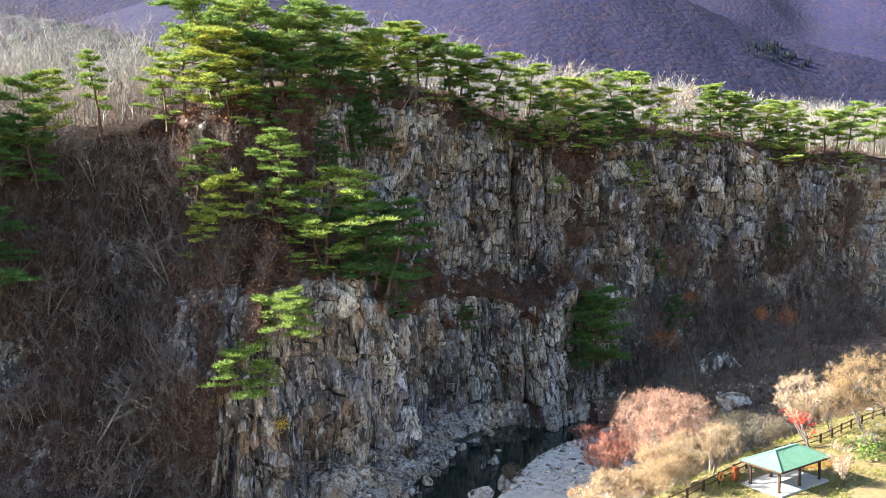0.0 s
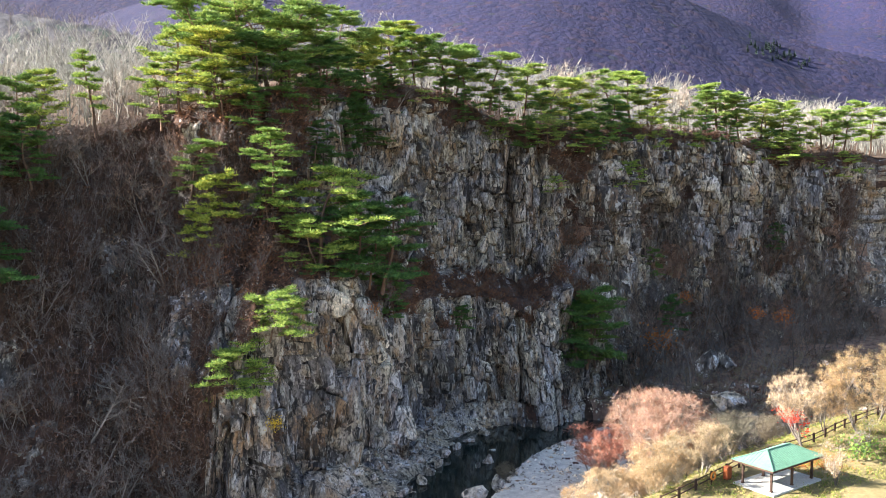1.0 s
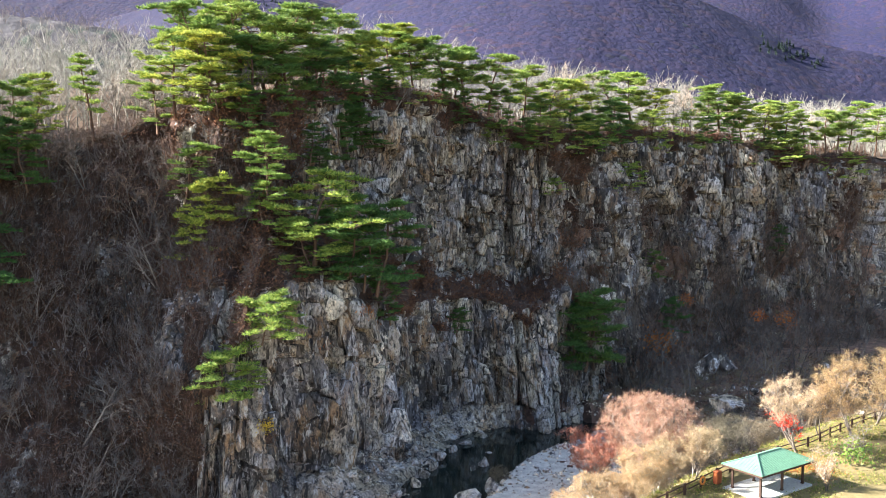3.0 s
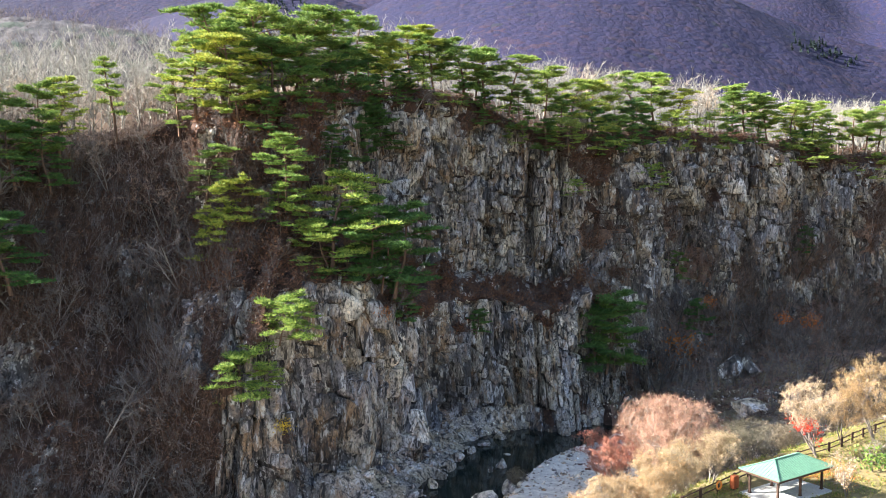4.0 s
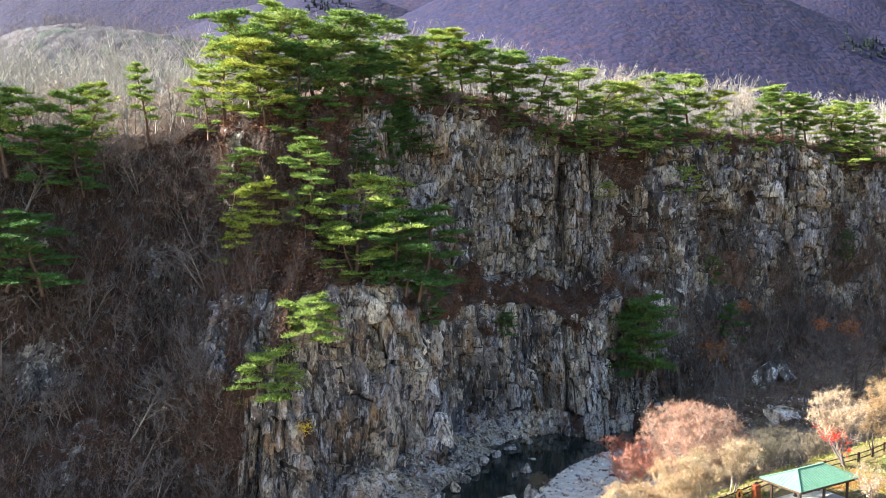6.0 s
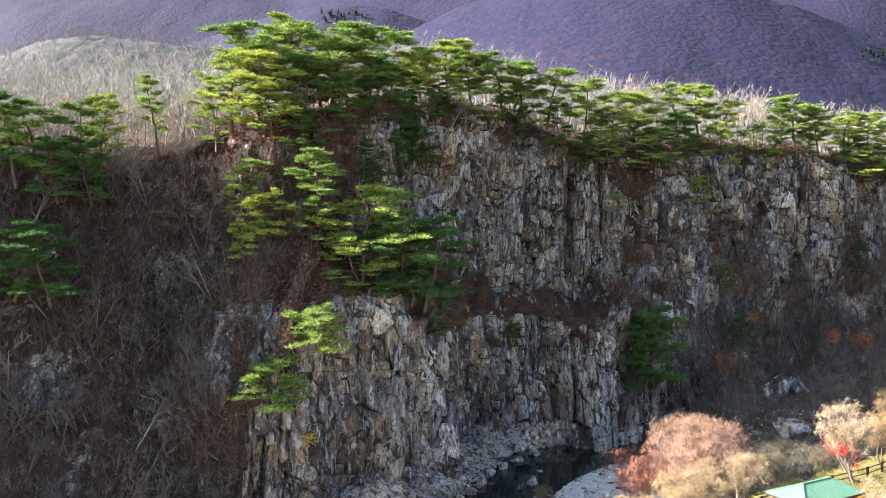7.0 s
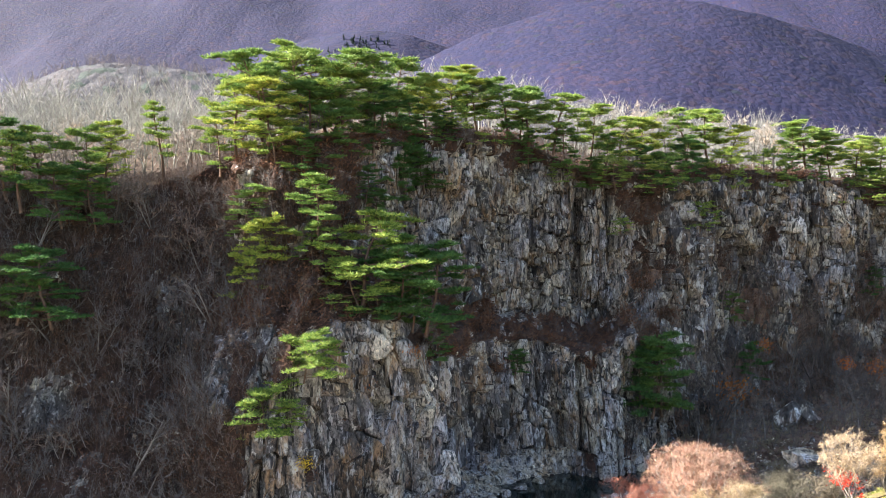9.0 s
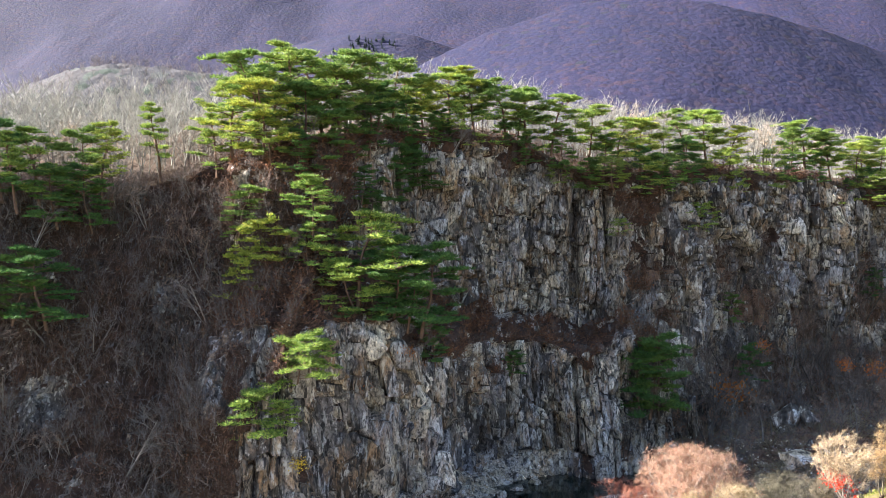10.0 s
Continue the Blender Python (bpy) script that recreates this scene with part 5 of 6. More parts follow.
scattered("bank_brush", pale_clumps + clumps, [(x, y, z, 0.8 + 1.0 * hashed(k, 2, 5), k) for k, (x, y, z) in enumerate(zip(bank_x, bank_y, hill_height(bank_x, bank_y)))], BROWN_TWIGS, "leafless brown brush under the pines above the slope", "brush")
wall_trees = [small_tree_arrays(5.0, 9, 50 + k) for k in range(5)]
scattered("wall_brush", wall_trees, litter_rows(480, 16, 0.7, 1.6, WALL_SPOTS), BROWN_TWIGS, "thin leafless saplings growing before the rock wall", "brush")
def thicket_arrays(seed_value, stems=6, tall=1.8):
    """A thicket of thin crossing stems and side twigs, leaning out from the slope."""
    random.seed(seed_value)
    shape = Shape()
    for _ in range(stems):
        root = Vector((random.gauss(0, 0.5), random.gauss(0, 0.3), -0.2))
        way = (Vector((0, -0.35, 0.9)) + 0.45 * Vector((random.gauss(0, 1), random.gauss(0, 1), random.gauss(0, 0.5)))).normalized()
        length = tall * random.uniform(0.6, 1.4)
        shape.blade(root, way, length, 0.055)
        for _ in range(7):
            at = root + way * length * random.uniform(0.2, 0.9)
            side = (way + 0.9 * Vector((random.gauss(0, 1), random.gauss(0, 1), random.gauss(0, 0.8)))).normalized()
            shape.blade(at, side, length * random.uniform(0.25, 0.55), 0.032)
    return np.array([tuple(v) for v in shape.verts], np.float32), np.array(shape.faces, np.int32)


leaf_slope = LITTER_SPOTS[(LITTER_SPOTS[:, 0] < -24) & (LITTER_SPOTS[:, 2] < 43)]
scattered("slope_brush", wall_trees, litter_rows(420, 17, 0.35, 0.9, leaf_slope), BROWN_TWIGS, "tangled leafless saplings over the leaf-covered slope", "brush")
thickets = [thicket_arrays(140 + k) for k in range(6)]
right_foot = LITTER_SPOTS[(LITTER_SPOTS[:, 0] > 22) & (LITTER_SPOTS[:, 2] < 36)]
scattered("slope_thicket", thickets, litter_rows(2600, 18, 0.6, 1.5, leaf_slope) + litter_rows(1100, 28, 0.6, 1.4, right_foot), RUSSET_TWIGS, "russet leafless thicket over the leaf-covered slopes", "thicket")
scattered("grey_thicket", thickets, litter_rows(1500, 19, 0.6, 1.6, leaf_slope) + litter_rows(300, 29, 0.7, 1.6, right_foot) + litter_rows(600, 30, 0.5, 1.0, wall_leaf), BROWN_TWIGS, "grey-brown leafless thicket over the slopes and ledges", "thicket")
patches = [leaf_patch(90 + k, 9, 0.6, 0.24) for k in range(4)]
scattered("leaf_litter", patches, litter_rows(4500, 3, 0.8, 1.3) + floor_rows(900, 7, 0.8, 1.3), FALLEN_LEAVES, "fallen brown oak leaves on the slope", "leaves")

# coloured shrubs that keep their leaves
for x, y, z, size, material, label in (
        (44.6, 88.2, 8.4, 1.7, NEEDLES, "low bright green shrub on the lawn"), (46.6, 90.0, 8.4, 1.3, NEEDLES, "low bright green shrub on the lawn"),
        (-17.9, 92.4, 10.6, 0.9, YELLOW_LEAVES, "small bright yellow shrub on the rock face"), (37.8, 143.5, 9.0, 2.4, ORANGE_LEAVES, "orange-leaved shrub on the talus"),
        (-8.2, 106.5, 21.0, 1.1, ORANGE_LEAVES, "rust-coloured shrub on a ledge"), (-13.0, 103.8, 17.5, 0.8, ORANGE_LEAVES, "rust-coloured shrub on a ledge"),
        (44.0, 151.0, 16.5, 1.2, ORANGE_LEAVES, "orange-leaved shrub on the talus"), (58.0, 154.0, 13.0, 1.2, ORANGE_LEAVES, "orange-leaved shrub on the talus"), (63.0, 154.5, 12.0, 1.6, ORANGE_LEAVES, "orange-leaved shrub on the talus")):
    random.seed(int(x * 10) + 900)
    stems, leaves = Shape(), Shape()
    branching(stems, stems, Vector((0, 0, -0.3)), Vector((0, -0.3, 1)), 1.2, 0.04, 1, 6, twig=0.6)
    for _ in range(190):
        leaves.leaf(Vector((random.gauss(0, 0.55), random.gauss(0, 0.45), 0.9 + random.gauss(0, 0.45))), 0.22)
    shrub = tagged(new("shrub"), label, "shrub", "autumn shrubs")
    part("stems", stems.mesh("stems", GREY_BARK), None, shrub)
    part("foliage", leaves.mesh("foliage", material), None, shrub)
    shrub.matrix_basis = Matrix.Translation((x, y, z)) @ Matrix.Diagonal((size, size, size, 1))


# ---- trees by the river ----
def crown_tree(label, height, wide, stems, twig_material, seed_value, leaves=None, leaf_count=0, leaf_size=0.16, leaf_side=None, bark=None, fork=6, fine=9, name="river_tree"):
    """A broad leafless or half-bare tree of many fine twigs, spreading from its foot."""
    random.seed(seed_value)
    wood, twigs, foliage = Shape(), Shape(), Shape()
    for _ in range(stems):
        way = (Vector((0, 0, 1)) + wide * around(0)).normalized()
        trunk = bent(Vector((0, 0, -0.4)), way, height * 0.55, 4, 0.12, 0.06)
        wood.tube(trunk, [height * 0.014 * (1 - 0.15 * k) for k in range(5)], 5)
        for k in range(fork):
            p = trunk[random.choice((1, 2, 3, 4, 4))]
            d = (Vector((0, 0, 0.7)) + 1.1 * wide * around(0) + 0.5 * way).normalized()
            branching(wood, twigs, p, d, height * random.uniform(0.3, 0.5), height * 0.006, 2, 5, 0.15, 0.05, height * 0.085, 0.04, 3, fine)
    size = height / float(np.percentile([v.z for v in twigs.verts], 90))
    middle, up, across = 0.4 * height / size, 0.6 * height / size, (0.35 + 0.45 * wide) * height / size
    for v in (*twigs.verts, *wood.verts):
        r = math.sqrt((v.x / across) ** 2 + (v.y / across) ** 2 + (max(v.z - middle, 0) / up) ** 2)
        if r > 0.9:
            pull = (0.9 + 0.42 * (r - 0.9)) / r
            v.x, v.y, v.z = v.x * pull, v.y * pull, v.z if v.z < middle else middle + (v.z - middle) * pull
    root = tagged(new(name), label, "tree", "riverside trees")
    part("trunk", wood.mesh("trunk", bark or GREY_BARK, size), None, root)
    tagged(part("twig_mass", twigs.mesh("twig_mass", twig_material, size), None, root), kind="stuff")
    if leaves is not None:
        tips = [v for v in twigs.verts if leaf_side is None or (v.x < leaf_side[0] and v.z < leaf_side[1])]
        for _ in range(leaf_count):
            foliage.leaf(random.choice(tips) + 0.15 * Vector((random.gauss(0, 1), random.gauss(0, 1), random.gauss(0, 1))), leaf_size)
        tagged(part("foliage", foliage.mesh("foliage", leaves, size), None, root), kind="stuff")
    return root


def floor_at(x, y):
    return float(valley_height(np.float64(x), np.float64(y)))


def plant(ob, x, y, turn=0.0, size=1.0, sink=0.05):
    ob.matrix_basis = Matrix.Translation((x, y, floor_at(x, y) - sink)) @ Matrix.Rotation(radians(turn), 4, "Z") @ Matrix.Diagonal((size, size, size, 1))
    return ob


plant(crown_tree("broad leafless tree with pinkish red twigs by the river", 12.2, 0.62, 7, PINK_TWIGS, 301, TAN_LEAVES, 900, bark=GREY_BARK, fork=8, fine=14), 25.6, 94.0)
plant(crown_tree("low shrubby tree with dark red twigs by the pool", 7.5, 0.75, 5, RED_TWIGS, 302, fine=12), 18.8, 97.5)
tan_low = crown_tree("low tree with tan withered leaves on the bank", 6.5, 0.7, 4, WARM_TWIGS, 303, TAN_LEAVES, 6000, 0.115, bark=WARM_TWIGS)
plant(tan_low, 20.5, 85, 0, 0.75)
for x, y, turn, size in ((14.5, 86.5, 50, 0.62), (17.2, 81.5, 140, 0.75), (24.0, 82.0, 220, 0.75), (11.5, 80.0, 20, 0.62), (21.0, 80.5, 300, 0.75)):
    plant(copy_thing(tan_low, Matrix()), x, y, turn, size)
tan_round = crown_tree("rounded tree with straw-coloured leaves on the terrace edge", 6.0, 0.6, 3, WARM_TWIGS, 304, TAN_LEAVES, 4200, 0.11)
plant(tan_round, 27.0, 84.5, 0, 0.9)
plant(copy_thing(tan_round, Matrix()), 23.5, 89.0, 80, 0.85)
grey_bush = crown_tree("tangled olive-grey leafless bush by the stream", 6.0, 0.75, 5, OLIVE_TWIGS, 305)
plant(grey_bush, 35.5, 101, 0, 1.1)
for x, y, turn, size in ((31.5, 99.0, 90, 0.9), (40.5, 103.5, 200, 0.9), (30.5, 104.5, 300, 0.8), (8.5, 103.0, 30, 0.45), (52, 114, 10, 0.7), (58, 118, 70, 0.8), (37, 110, 130, 0.6), (62, 124, 250, 0.7), (68, 119, 190, 0.8), (33, 116, 20, 0.5), (72, 130, 90, 0.7)):
    plant(copy_thing(grey_bush, Matrix()), x, y, turn, size)
maple = plant(crown_tree("half-bare maple with scarlet leaves on its lower branches", 8.4, 0.5, 3, WARM_TWIGS, 306, RED_LEAVES, 620, 0.2, (-0.1, 4.0)), 40.8, 92.6)
tan_tall = crown_tree("tall half-bare tree with straw-coloured twigs on the terrace", 9.5, 0.42, 2, TAN_LEAVES, 307, TAN_LEAVES, 5200, 0.13)
plant(tan_tall, 49.7, 99.0)
for x, y, turn, size in ((45.5, 98.5, 60, 0.72), (54.5, 103.5, 120, 0.95), (60.5, 106, 200, 1.0), (56, 97, 300, 0.9)):
    plant(copy_thing(tan_tall, Matrix()), x, y, turn, size)
sapling = plant(crown_tree("pale slender sapling with a few straw leaves on the lawn", 4.6, 0.35, 2, PALE_TWIGS, 308, TAN_LEAVES, 700, 0.14, fork=3, fine=5), 38.9, 80.9)
plant(copy_thing(sapling, Matrix()), 46.0, 90.5, 100, 0.9)


# ---- pavilion ----
def build_pavilion():
    root = tagged(new("pavilion"), "open pavilion with a green hipped metal roof on dark wooden posts", "pavilion")
    long, short, eave, ridge, half = 4.15, 2.25, 2.5, 3.55, 1.85
    bm = bmesh.new()
    box(bm, (7.9, 4.5, 0.24), Matrix.Translation((0, 0, 0.06)), 0.03)
    part("floor_slab", bm, CONCRETE, root, "pale concrete floor slab")
    for x in (-3.33, 0, 3.33):
        for y in (-1.56, 1.56):
            bm = bmesh.new()
            box(bm, (0.2, 0.2, 2.45), Matrix.Translation((x, y, 1.4)), 0.015)
            box(bm, (0.28, 0.28, 0.12), Matrix.Translation((x, y, 0.24)), 0.015)
            part("post", bm, POST_WOOD, root)
    for y in (-1.56, 1.56):
        bm = bmesh.new()
        box(bm, (7.1, 0.14, 0.22), Matrix.Translation((0, y, 2.42)), 0.01)
        part("beam", bm, POST_WOOD, root)
    for x in (-3.33, 0, 3.33):
        bm = bmesh.new()
        box(bm, (0.14, 2.98, 0.2), Matrix.Translation((x, 0, 2.4)), 0.01)
        part("cross_beam", bm, POST_WOOD, root)
    corners = [Vector((-long, -short, eave)), Vector((long, -short, eave)), Vector((long, short, eave)), Vector((-long, short, eave))]
    ends = [Vector((-half, 0, ridge)), Vector((half, 0, ridge))]
    for outline, rows in (((corners[0], corners[1], ends[1], ends[0]), 16), ((corners[2], corners[3], ends[0], ends[1]), 16), ((corners[1], corners[2], ends[1], ends[1]), 9), ((corners[3], corners[0], ends[0], ends[0]), 9)):
        a, b, c, d = outline
        up = (b - a).cross(d - a).normalized()
        bm = bmesh.new()
        tops = [p + up * 0.03 for p in outline]
        if (tops[2] - tops[3]).length < 1e-6:
            tops, outline = tops[:3], outline[:3]
        vt, vb = [bm.verts.new(p) for p in tops], [bm.verts.new(p - up * 0.03) for p in outline]
        bm.faces.new(vt)
        bm.faces.new(vb[::-1])
        for k in range(len(vt)):
            n = (k + 1) % len(vt)
            bm.faces.new((vt[k], vb[k], vb[n], vt[n]))
        slope = part("roof_slope", bm, ROOF_GREEN, root, "green ribbed sheet roof slope")
        # standing ribs up the slope, and stepped laps across it
        ribs = bmesh.new()
        along_eave = (b - a).normalized()
        width = (b - a).length
        top_from, top_to = (d - a).dot(along_eave), (c - a).dot(along_eave)
        rise = (d - a) - along_eave * top_from
        count = int(width / 0.33)
        for k in range(1, count):
            at = width * k / count
            reach = min(1.0, at / top_from if top_from > 0 else 1.0, (width - at) / (width - top_to) if width > top_to else 1.0)
            p, q = a + along_eave * at + up * 0.04, a + along_eave * at + rise * reach + up * 0.04
            turn = Matrix((along_eave, (q - p).normalized(), up)).transposed().to_4x4()
            box(ribs, (0.035, (q - p).length, 0.04), Matrix.Translation((p + q) / 2) @ turn)
        for k in range(1, rows // 2):
            f = k / (rows // 2)
            p, q = a.lerp(d, f) + up * 0.035, b.lerp(c, f) + up * 0.035
            turn = Matrix((along_eave, rise.normalized(), up)).transposed().to_4x4()
            box(ribs, ((q - p).length, 0.03, 0.02), Matrix.Translation((p + q) / 2) @ turn)
        part("ribs", ribs, ROOF_GREEN, slope)
    for p, q in [(ends[0], ends[1])] + [(c, ends[k]) for c, k in zip(corners, (0, 1, 1, 0))]:
        bm = bmesh.new()
        way = (q - p).normalized()
        side = way.cross(Vector((0, 0, 1))).normalized()
        turn = Matrix((way, side, way.cross(side) * -1)).transposed().to_4x4()
        box(bm, ((q - p).length + 0.1, 0.16, 0.07), Matrix.Translation((p + q) / 2 + Vector((0, 0, 0.06))) @ turn, 0.02)
        part("ridge_cap", bm, ROOF_GREEN, root)
    for k in range(4):
        p, q = corners[k], corners[(k + 1) % 4]
        bm = bmesh.new()
        box(bm, ((q - p).length - 0.06, 0.05, 0.16), Matrix.Translation((p + q) / 2 * 0.995 + Vector((0, 0, -0.09))) @ Matrix.Rotation(math.atan2(q.y - p.y, q.x - p.x), 4, "Z"))
        part("fascia", bm, POST_WOOD, root, "dark brown eaves board")
    root.matrix_basis = Matrix.Translation((33.58, 81.87, 8.5)) @ Matrix.Rotation(radians(35.0), 4, "Z")
    return root


build_pavilion()


# ---- fence, box and ring ----
def fence_bay(a, b):
    root = tagged(new("fence"), "dark brown timber post and rail fence bay along the bank", "fence", "bank fence")
    way = b - a
    for p in (a, b):
        bm = bmesh.new()
        box(bm, (0.14, 0.14, 1.25), Matrix.Translation(p - a + Vector((0, 0, 0.5))), 0.02)
        part("post", bm, POST_WOOD, root)
    for z in (0.4, 0.95):
        bm = bmesh.new()
        turn = way.to_track_quat("X", "Z").to_matrix().to_4x4()
        box(bm, (way.length, 0.07, 0.1), Matrix.Translation(way / 2 + Vector((0, 0, z))) @ turn, 0.01)
        part("rail", bm, POST_WOOD, root)
    root.matrix_basis = Matrix.Translation(a)


fence_line = [(20.5, 75.5), (22.8, 77.6), (25.0, 79.8), (27.2, 82.0), (29.4, 84.2), (31.4, 86.3), (33.4, 88.2), (35.8, 89.9), (38.2, 91.5), (40.5, 93.2), (42.8, 94.8), (45.0, 96.8), (47.0, 98.8), (49.0, 100.6), (51.2, 102.4), (53.5, 104.3), (55.8, 106.1), (58.3, 107.8), (61, 109.4)]
for (x0, y0), (x1, y1) in zip(fence_line, fence_line[1:]):
    a, b = Vector((x0, y0, floor_at(x0, y0))), Vector((x1, y1, floor_at(x1, y1)))
    fence_bay(a, a + (b - a) * 0.93)

box_root = tagged(new("equipment_box"), "rust-red metal equipment box standing by the fence", "box")
bm = bmesh.new()
box(bm, (0.75, 0.5, 1.25), Matrix.Translation((0, 0, 0.75)), 0.03)
body = part("body", bm, RUST_RED, box_root)
bm = bmesh.new()
box(bm, (0.62, 0.04, 1.05), Matrix.Translation((0, -0.27, 0.75)), 0.01)
part("door", bm, RUST_RED, box_root)
for x in (-0.28, 0.28):
    bm = bmesh.new()
    box(bm, (0.06, 0.4, 0.2), Matrix.Translation((x, 0, 0.08)))
    part("foot", bm, POST_WOOD, box_root)
box_root.matrix_basis = Matrix.Translation((28.9, 82.6, floor_at(28.9, 82.6))) @ Matrix.Rotation(radians(40), 4, "Z")

ring_root = tagged(new("life_ring"), "orange life ring hung on a short post", "life ring")
bm = bmesh.new()
for k in range(20):
    for j in range(8):
        u, v = 2 * math.pi * k / 20, 2 * math.pi * j / 8
        bm.verts.new(((0.36 + 0.09 * math.cos(v)) * math.cos(u), 0.09 * math.sin(v), 0.95 + (0.36 + 0.09 * math.cos(v)) * math.sin(u)))
bm.verts.ensure_lookup_table()
for k in range(20):
    for j in range(8):
        bm.faces.new([bm.verts[((k + a) % 20) * 8 + (j + b) % 8] for a, b in ((0, 0), (1, 0), (1, 1), (0, 1))])
part("ring", bm, ORANGE_PAINT, ring_root)
bm = bmesh.new()
box(bm, (0.1, 0.1, 1.6), Matrix.Translation((0, 0.15, 0.6)), 0.01)
part("post", bm, POST_WOOD, ring_root)
ring_root.matrix_basis = Matrix.Translation((27.0, 81.0, floor_at(27.0, 81.0))) @ Matrix.Rotation(radians(40), 4, "Z")


# ---- boulders and river stones ----
def boulder_mesh(seed_value, material=LOOSE_ROCK):
    chooser = random.Random(seed_value)
    bm = bmesh.new()
    bmesh.ops.create_icosphere(bm, subdivisions=3, radius=1.0)
    cuts = [(Vector((chooser.gauss(0, 1), chooser.gauss(0, 1), chooser.gauss(0, 0.8))).normalized(), chooser.uniform(0.35, 0.75)) for _ in range(16)]
    for v in bm.verts:
        for n, d in cuts:
            over = v.co.dot(n) - d
            if over > 0:
                v.co -= n * over * 0.95
        v.co += 0.03 * Vector((chooser.gauss(0, 1), chooser.gauss(0, 1), chooser.gauss(0, 1)))
    mesh = bpy.data.meshes.new("boulder")
    bm.to_mesh(mesh)
    bm.free()
    return with_materials(mesh, material)


BOULDERS = [boulder_mesh(k) for k in range(7)] + [boulder_mesh(40 + k, PALE_ROCK) for k in range(3)]


def boulder(k, x, y, z, size, turn=0.0, label="grey angular boulder on the river bed"):
    ob = tagged(new("boulder", BOULDERS[k % 7 if k < 900 else 7 + k % 3]), label, "boulder", "boulders")
    ob.matrix_basis = Matrix.Translation((x, y, z)) @ Matrix.Rotation(radians(turn), 4, "Z") @ Matrix.Diagonal((*size, 1))


for k, (x, y, z, size, turn) in enumerate((
        (6.9, 113.0, 0.3, (1.3, 0.9, 0.9), 20), (5.4, 111.6, 0.1, (0.9, 0.7, 0.6), 80), (7.8, 118.5, -0.1, (0.8, 0.4, 0.3), 0), (4.6, 100.6, 0.4, (2.6, 1.5, 1.2), 15), (7.6, 101.8, 0.9, (1.9, 1.5, 1.5), 60),
        (-4.2, 101.5, 0.2, (1.7, 1.3, 1.1), 30), (-6.6, 100.5, 0.0, (2.0, 1.0, 0.6), 0), (-2.0, 105.0, 0.3, (1.4, 1.1, 0.9), 110), (0.2, 112.0, 0.2, (1.5, 1.0, 0.8), 70), (1.0, 115.5, 0.3, (1.4, 1.0, 0.9), 10),
        (2.6, 119.0, 0.3, (1.3, 0.9, 0.8), 45), (4.4, 122.5, 0.2, (1.6, 0.9, 0.7), 0), (6.8, 126.0, 0.4, (1.5, 1.1, 0.8), 140), (-1.2, 108.5, 0.5, (1.6, 1.3, 1.0), 200), (11.0, 104.0, 1.4, (1.3, 0.9, 0.7), 45),
        (13.2, 109.0, 1.3, (1.0, 0.7, 0.5), 80))):
    boulder(k, x, y, z, size, turn)
boulder(900, 43.2, 125.8, floor_at(43.2, 125.8) + 0.9, (3.9, 2.6, 2.4), 10, "large pale slab boulder by the stream")
boulder(5, 46.6, 124.8, 3.2, (1.6, 1.3, 1.0), 60, "grey boulder beside a larger slab by the stream")
boulder(901, 47.3, 147.0, floor_at(47.3, 147.0) + 1.5, (3.3, 2.6, 3.0), 30, "large pale boulder at the foot of the talus")
boulder(4, 50.4, 147.2, floor_at(50.4, 147.2) + 1.2, (2.6, 2.0, 2.6), 90, "dark boulder at the foot of the talus")
for k, (dz, size) in enumerate(((0.4, 1.3), (1.5, 1.1), (2.4, 1.0), (3.2, 0.9))):
    boulder(k + 2, 19.6 + 0.2 * (k % 2), 101.5, 2.0 + dz, (size, size * 0.8, 0.65), 50 * k, "dark wet rock stacked beside the pool")
pick = random.Random(77)
for k in range(120):
    x, y = pick.uniform(24, 78), pick.uniform(106, 146)
    size = 0.4 + 1.3 * pick.random() ** 1.5
    boulder(k + (900 if k % 3 == 0 else 0), x, y, floor_at(x, y) + 0.1, (size, size * pick.uniform(0.6, 0.9), size * pick.uniform(0.4, 0.8)), pick.uniform(0, 360))
for k in range(55):
    x, y, z = (float(c) for c in talus_spots[pick.randrange(len(talus_spots))])
    size = 0.5 + 1.6 * pick.random() ** 2
    boulder(k, x, y, z, (size, size * 0.8, size * 0.7), pick.uniform(0, 360), "grey boulder lodged on the leafy talus")
for k in range(45):
    x, y = pick.uniform(-9, 24), pick.uniform(98, 132)
    z = floor_at(x, y)
    if z > -0.5 and y < float(wall_low(x)) - 1:
        size = pick.uniform(0.25, 0.9)
        boulder(k, x, y, z + 0.05, (size, size * 0.8, size * 0.6), pick.uniform(0, 360))
for k in range(130):
    x, y = pick.uniform(-12, 6), pick.uniform(101, 128)
    z = floor_at(x, y)
    if z > -0.2 and y < float(wall_low(x)) + 2:
        size = 0.35 + 1.2 * pick.random() ** 2
        boulder(k, x, y, z + 0.1, (size, size * pick.uniform(0.6, 1.0), size * pick.uniform(0.5, 0.9)), pick.uniform(0, 360), "angular block fallen to the cliff's foot")
for k in range(24):
    x, y = pick.uniform(20, 40), pick.uniform(98, 112)
    size = pick.uniform(0.4, 1.3)
    boulder(k, x, y, floor_at(x, y) + 0.1, (size, size * 0.8, size * 0.6), pick.uniform(0, 360), "pale boulder among the riverside brush")

for k in range(34):
    x, y, z = (float(c) for c in shelf[pick.randrange(len(shelf))])
    size = 0.5 + 1.1 * pick.random() ** 2
    boulder(k, x, y, z, (size, size * 0.8, size * pick.uniform(0.7, 1.1)), pick.uniform(0, 360), "angular grey rock resting on the leafy ledge")

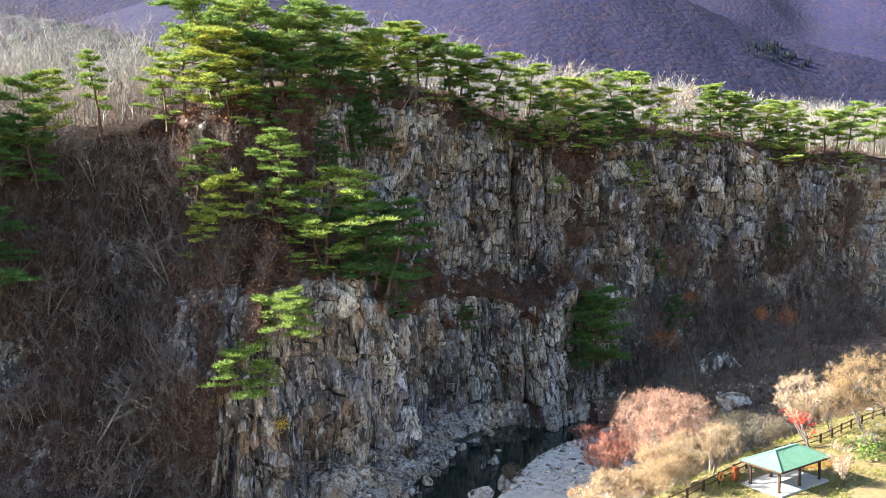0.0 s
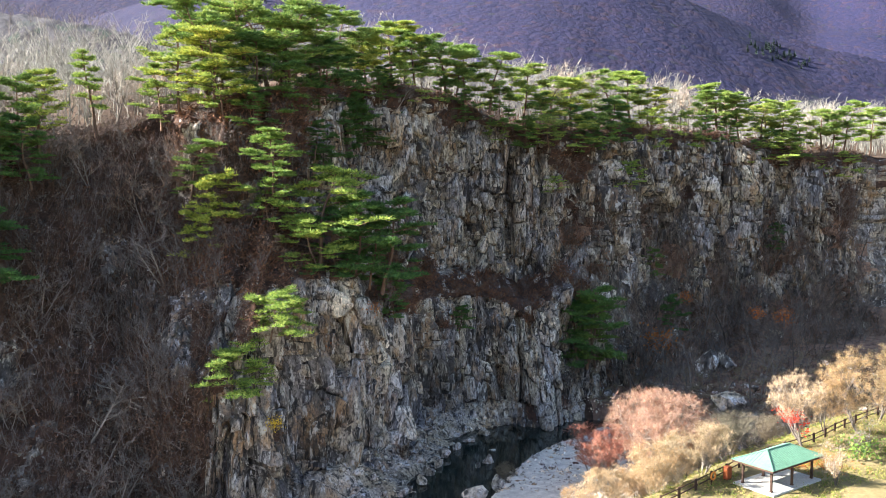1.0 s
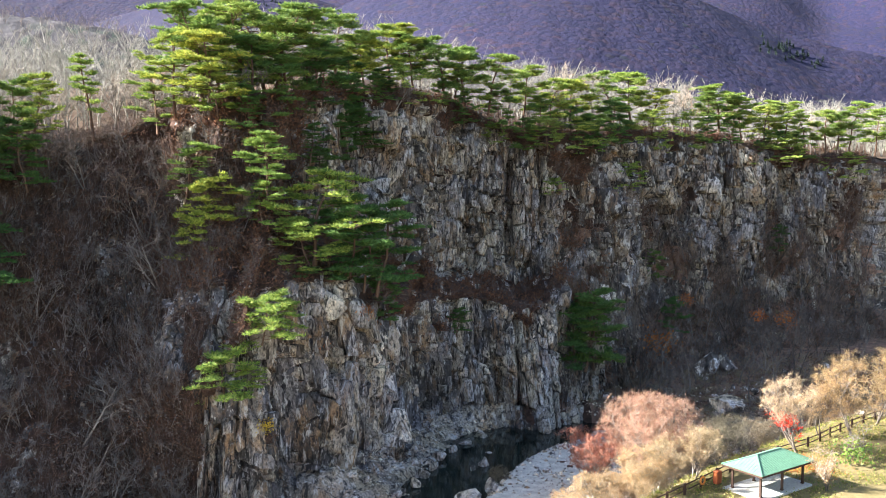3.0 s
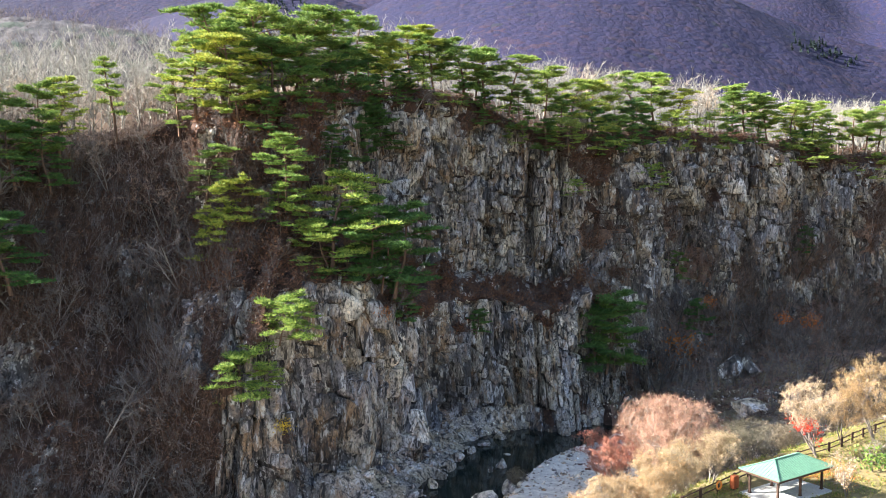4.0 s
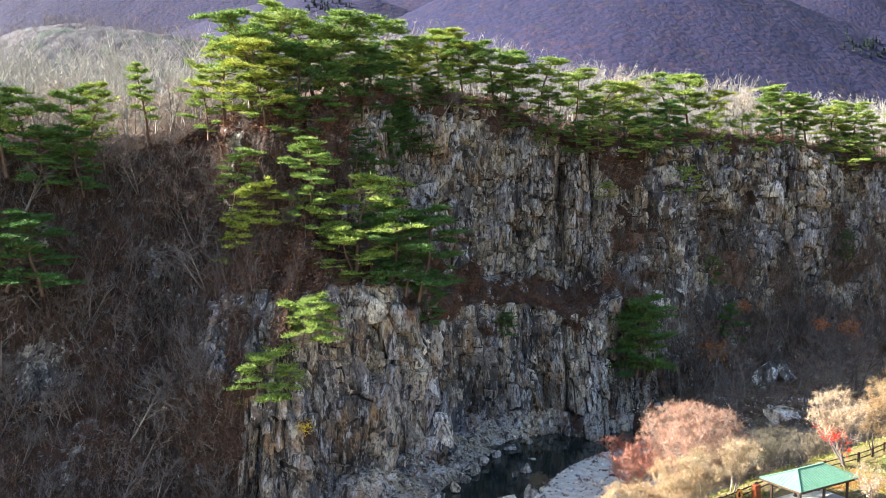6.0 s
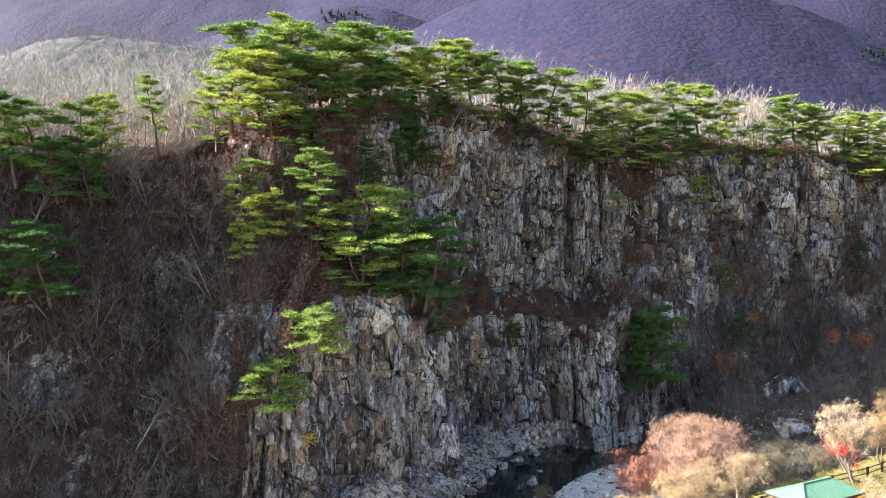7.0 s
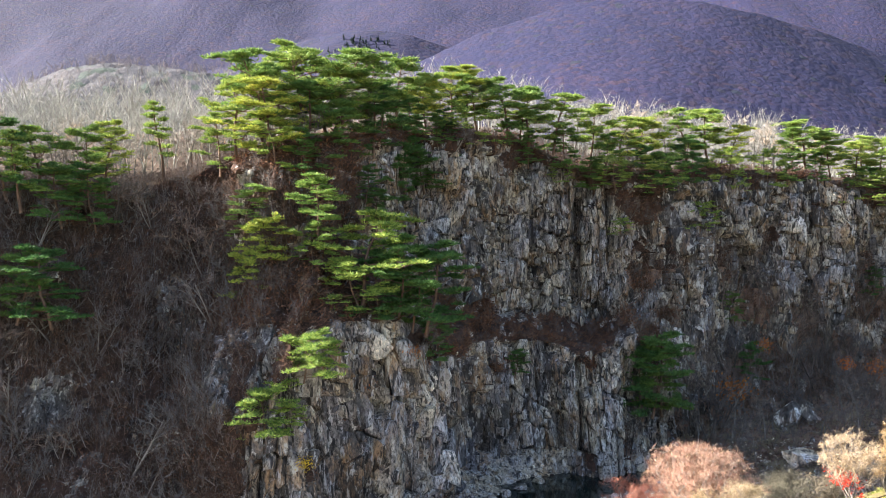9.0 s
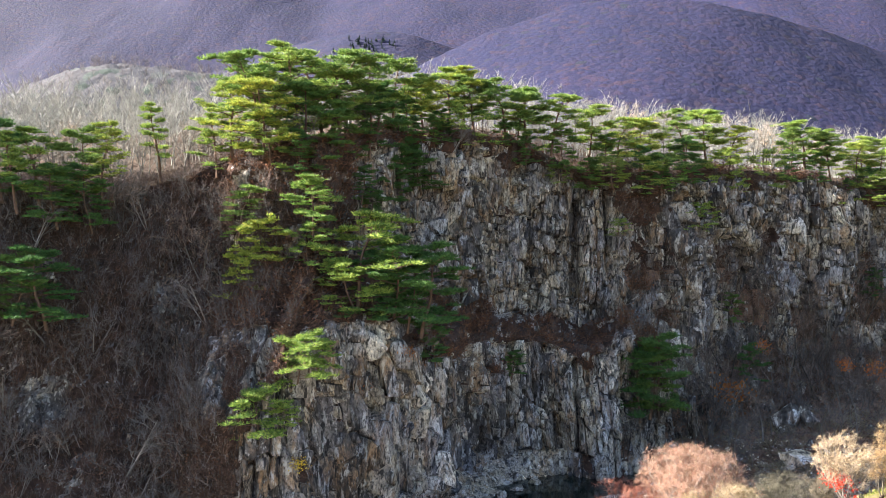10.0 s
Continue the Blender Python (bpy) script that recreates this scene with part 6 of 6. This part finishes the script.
stones = []
for k in range(4):
    chooser = np.random.default_rng(k)
    base = np.array([(1, 0, 0), (-1, 0, 0), (0, 1, 0), (0, -1, 0), (0, 0, 0.7), (0, 0, -0.7)]) * chooser.uniform(0.7, 1.2, (6, 1)) + chooser.normal(0, 0.12, (6, 3))
    stones.append((base.astype(np.float32), np.array([(0, 2, 4), (2, 1, 4), (1, 3, 4), (3, 0, 4), (2, 0, 5), (1, 2, 5), (3, 1, 5), (0, 3, 5)], np.int32)))
chooser = np.random.default_rng(12)
xy = chooser.uniform((-10, 96), (70, 140), (12000, 2))
stone_z = valley_height(xy[:, 0], xy[:, 1])
stone_rows = [(x, y, z, 0.07 + 0.5 * chooser.random() ** 5, chooser.uniform(0, 6.28)) for (x, y), z in zip(xy, stone_z) if 0.1 < z < 4.6]
scattered("river_stones", stones, stone_rows, PEBBLE, "grey river stones on the gravel bank", "stones")

# ---- lawn ----
tuft = [clump_arrays(10, 0.35, 0.04, 110 + k, 0.8) for k in range(3)]
chooser = np.random.default_rng(21)
red_rows = []
xy = chooser.uniform((18, 72), (62, 108), (7000, 2))
lawn_z, thin = valley_height(xy[:, 0], xy[:, 1]), soft_noise(xy[:, 0] / 4, xy[:, 1] / 4, 8)
side_a = (xy[:, 0] - 33.58) * math.cos(radians(35)) + (xy[:, 1] - 81.87) * math.sin(radians(35))
side_b = (xy[:, 1] - 81.87) * math.cos(radians(35)) - (xy[:, 0] - 33.58) * math.sin(radians(35))
grown = (lawn_z > 7.0) & (thin > -0.2) & ~((np.abs(side_a) < 4.1) & (np.abs(side_b) < 2.4))
lawn_rows = [(x, y, z, chooser.uniform(0.4, 0.9), chooser.uniform(0, 6.28)) for (x, y), z in zip(xy[grown], lawn_z[grown])]
scattered("grass", tuft, lawn_rows, GREEN_GRASS, "short yellow-green grass on the terrace", "grass")
fallen = [leaf_patch(130 + k, 9, 0.35, 0.13) for k in range(3)]
for x, y in chooser.normal((38.8, 88.6), (2.2, 1.7), (420, 2)):
    red_rows.append((x, y, floor_at(x, y) + 0.02, 1.0, chooser.uniform(0, 6.28)))
scattered("fallen_maple_leaves", fallen, red_rows, ORANGE_LEAVES, "orange-red leaves fallen under the maple", "leaves")
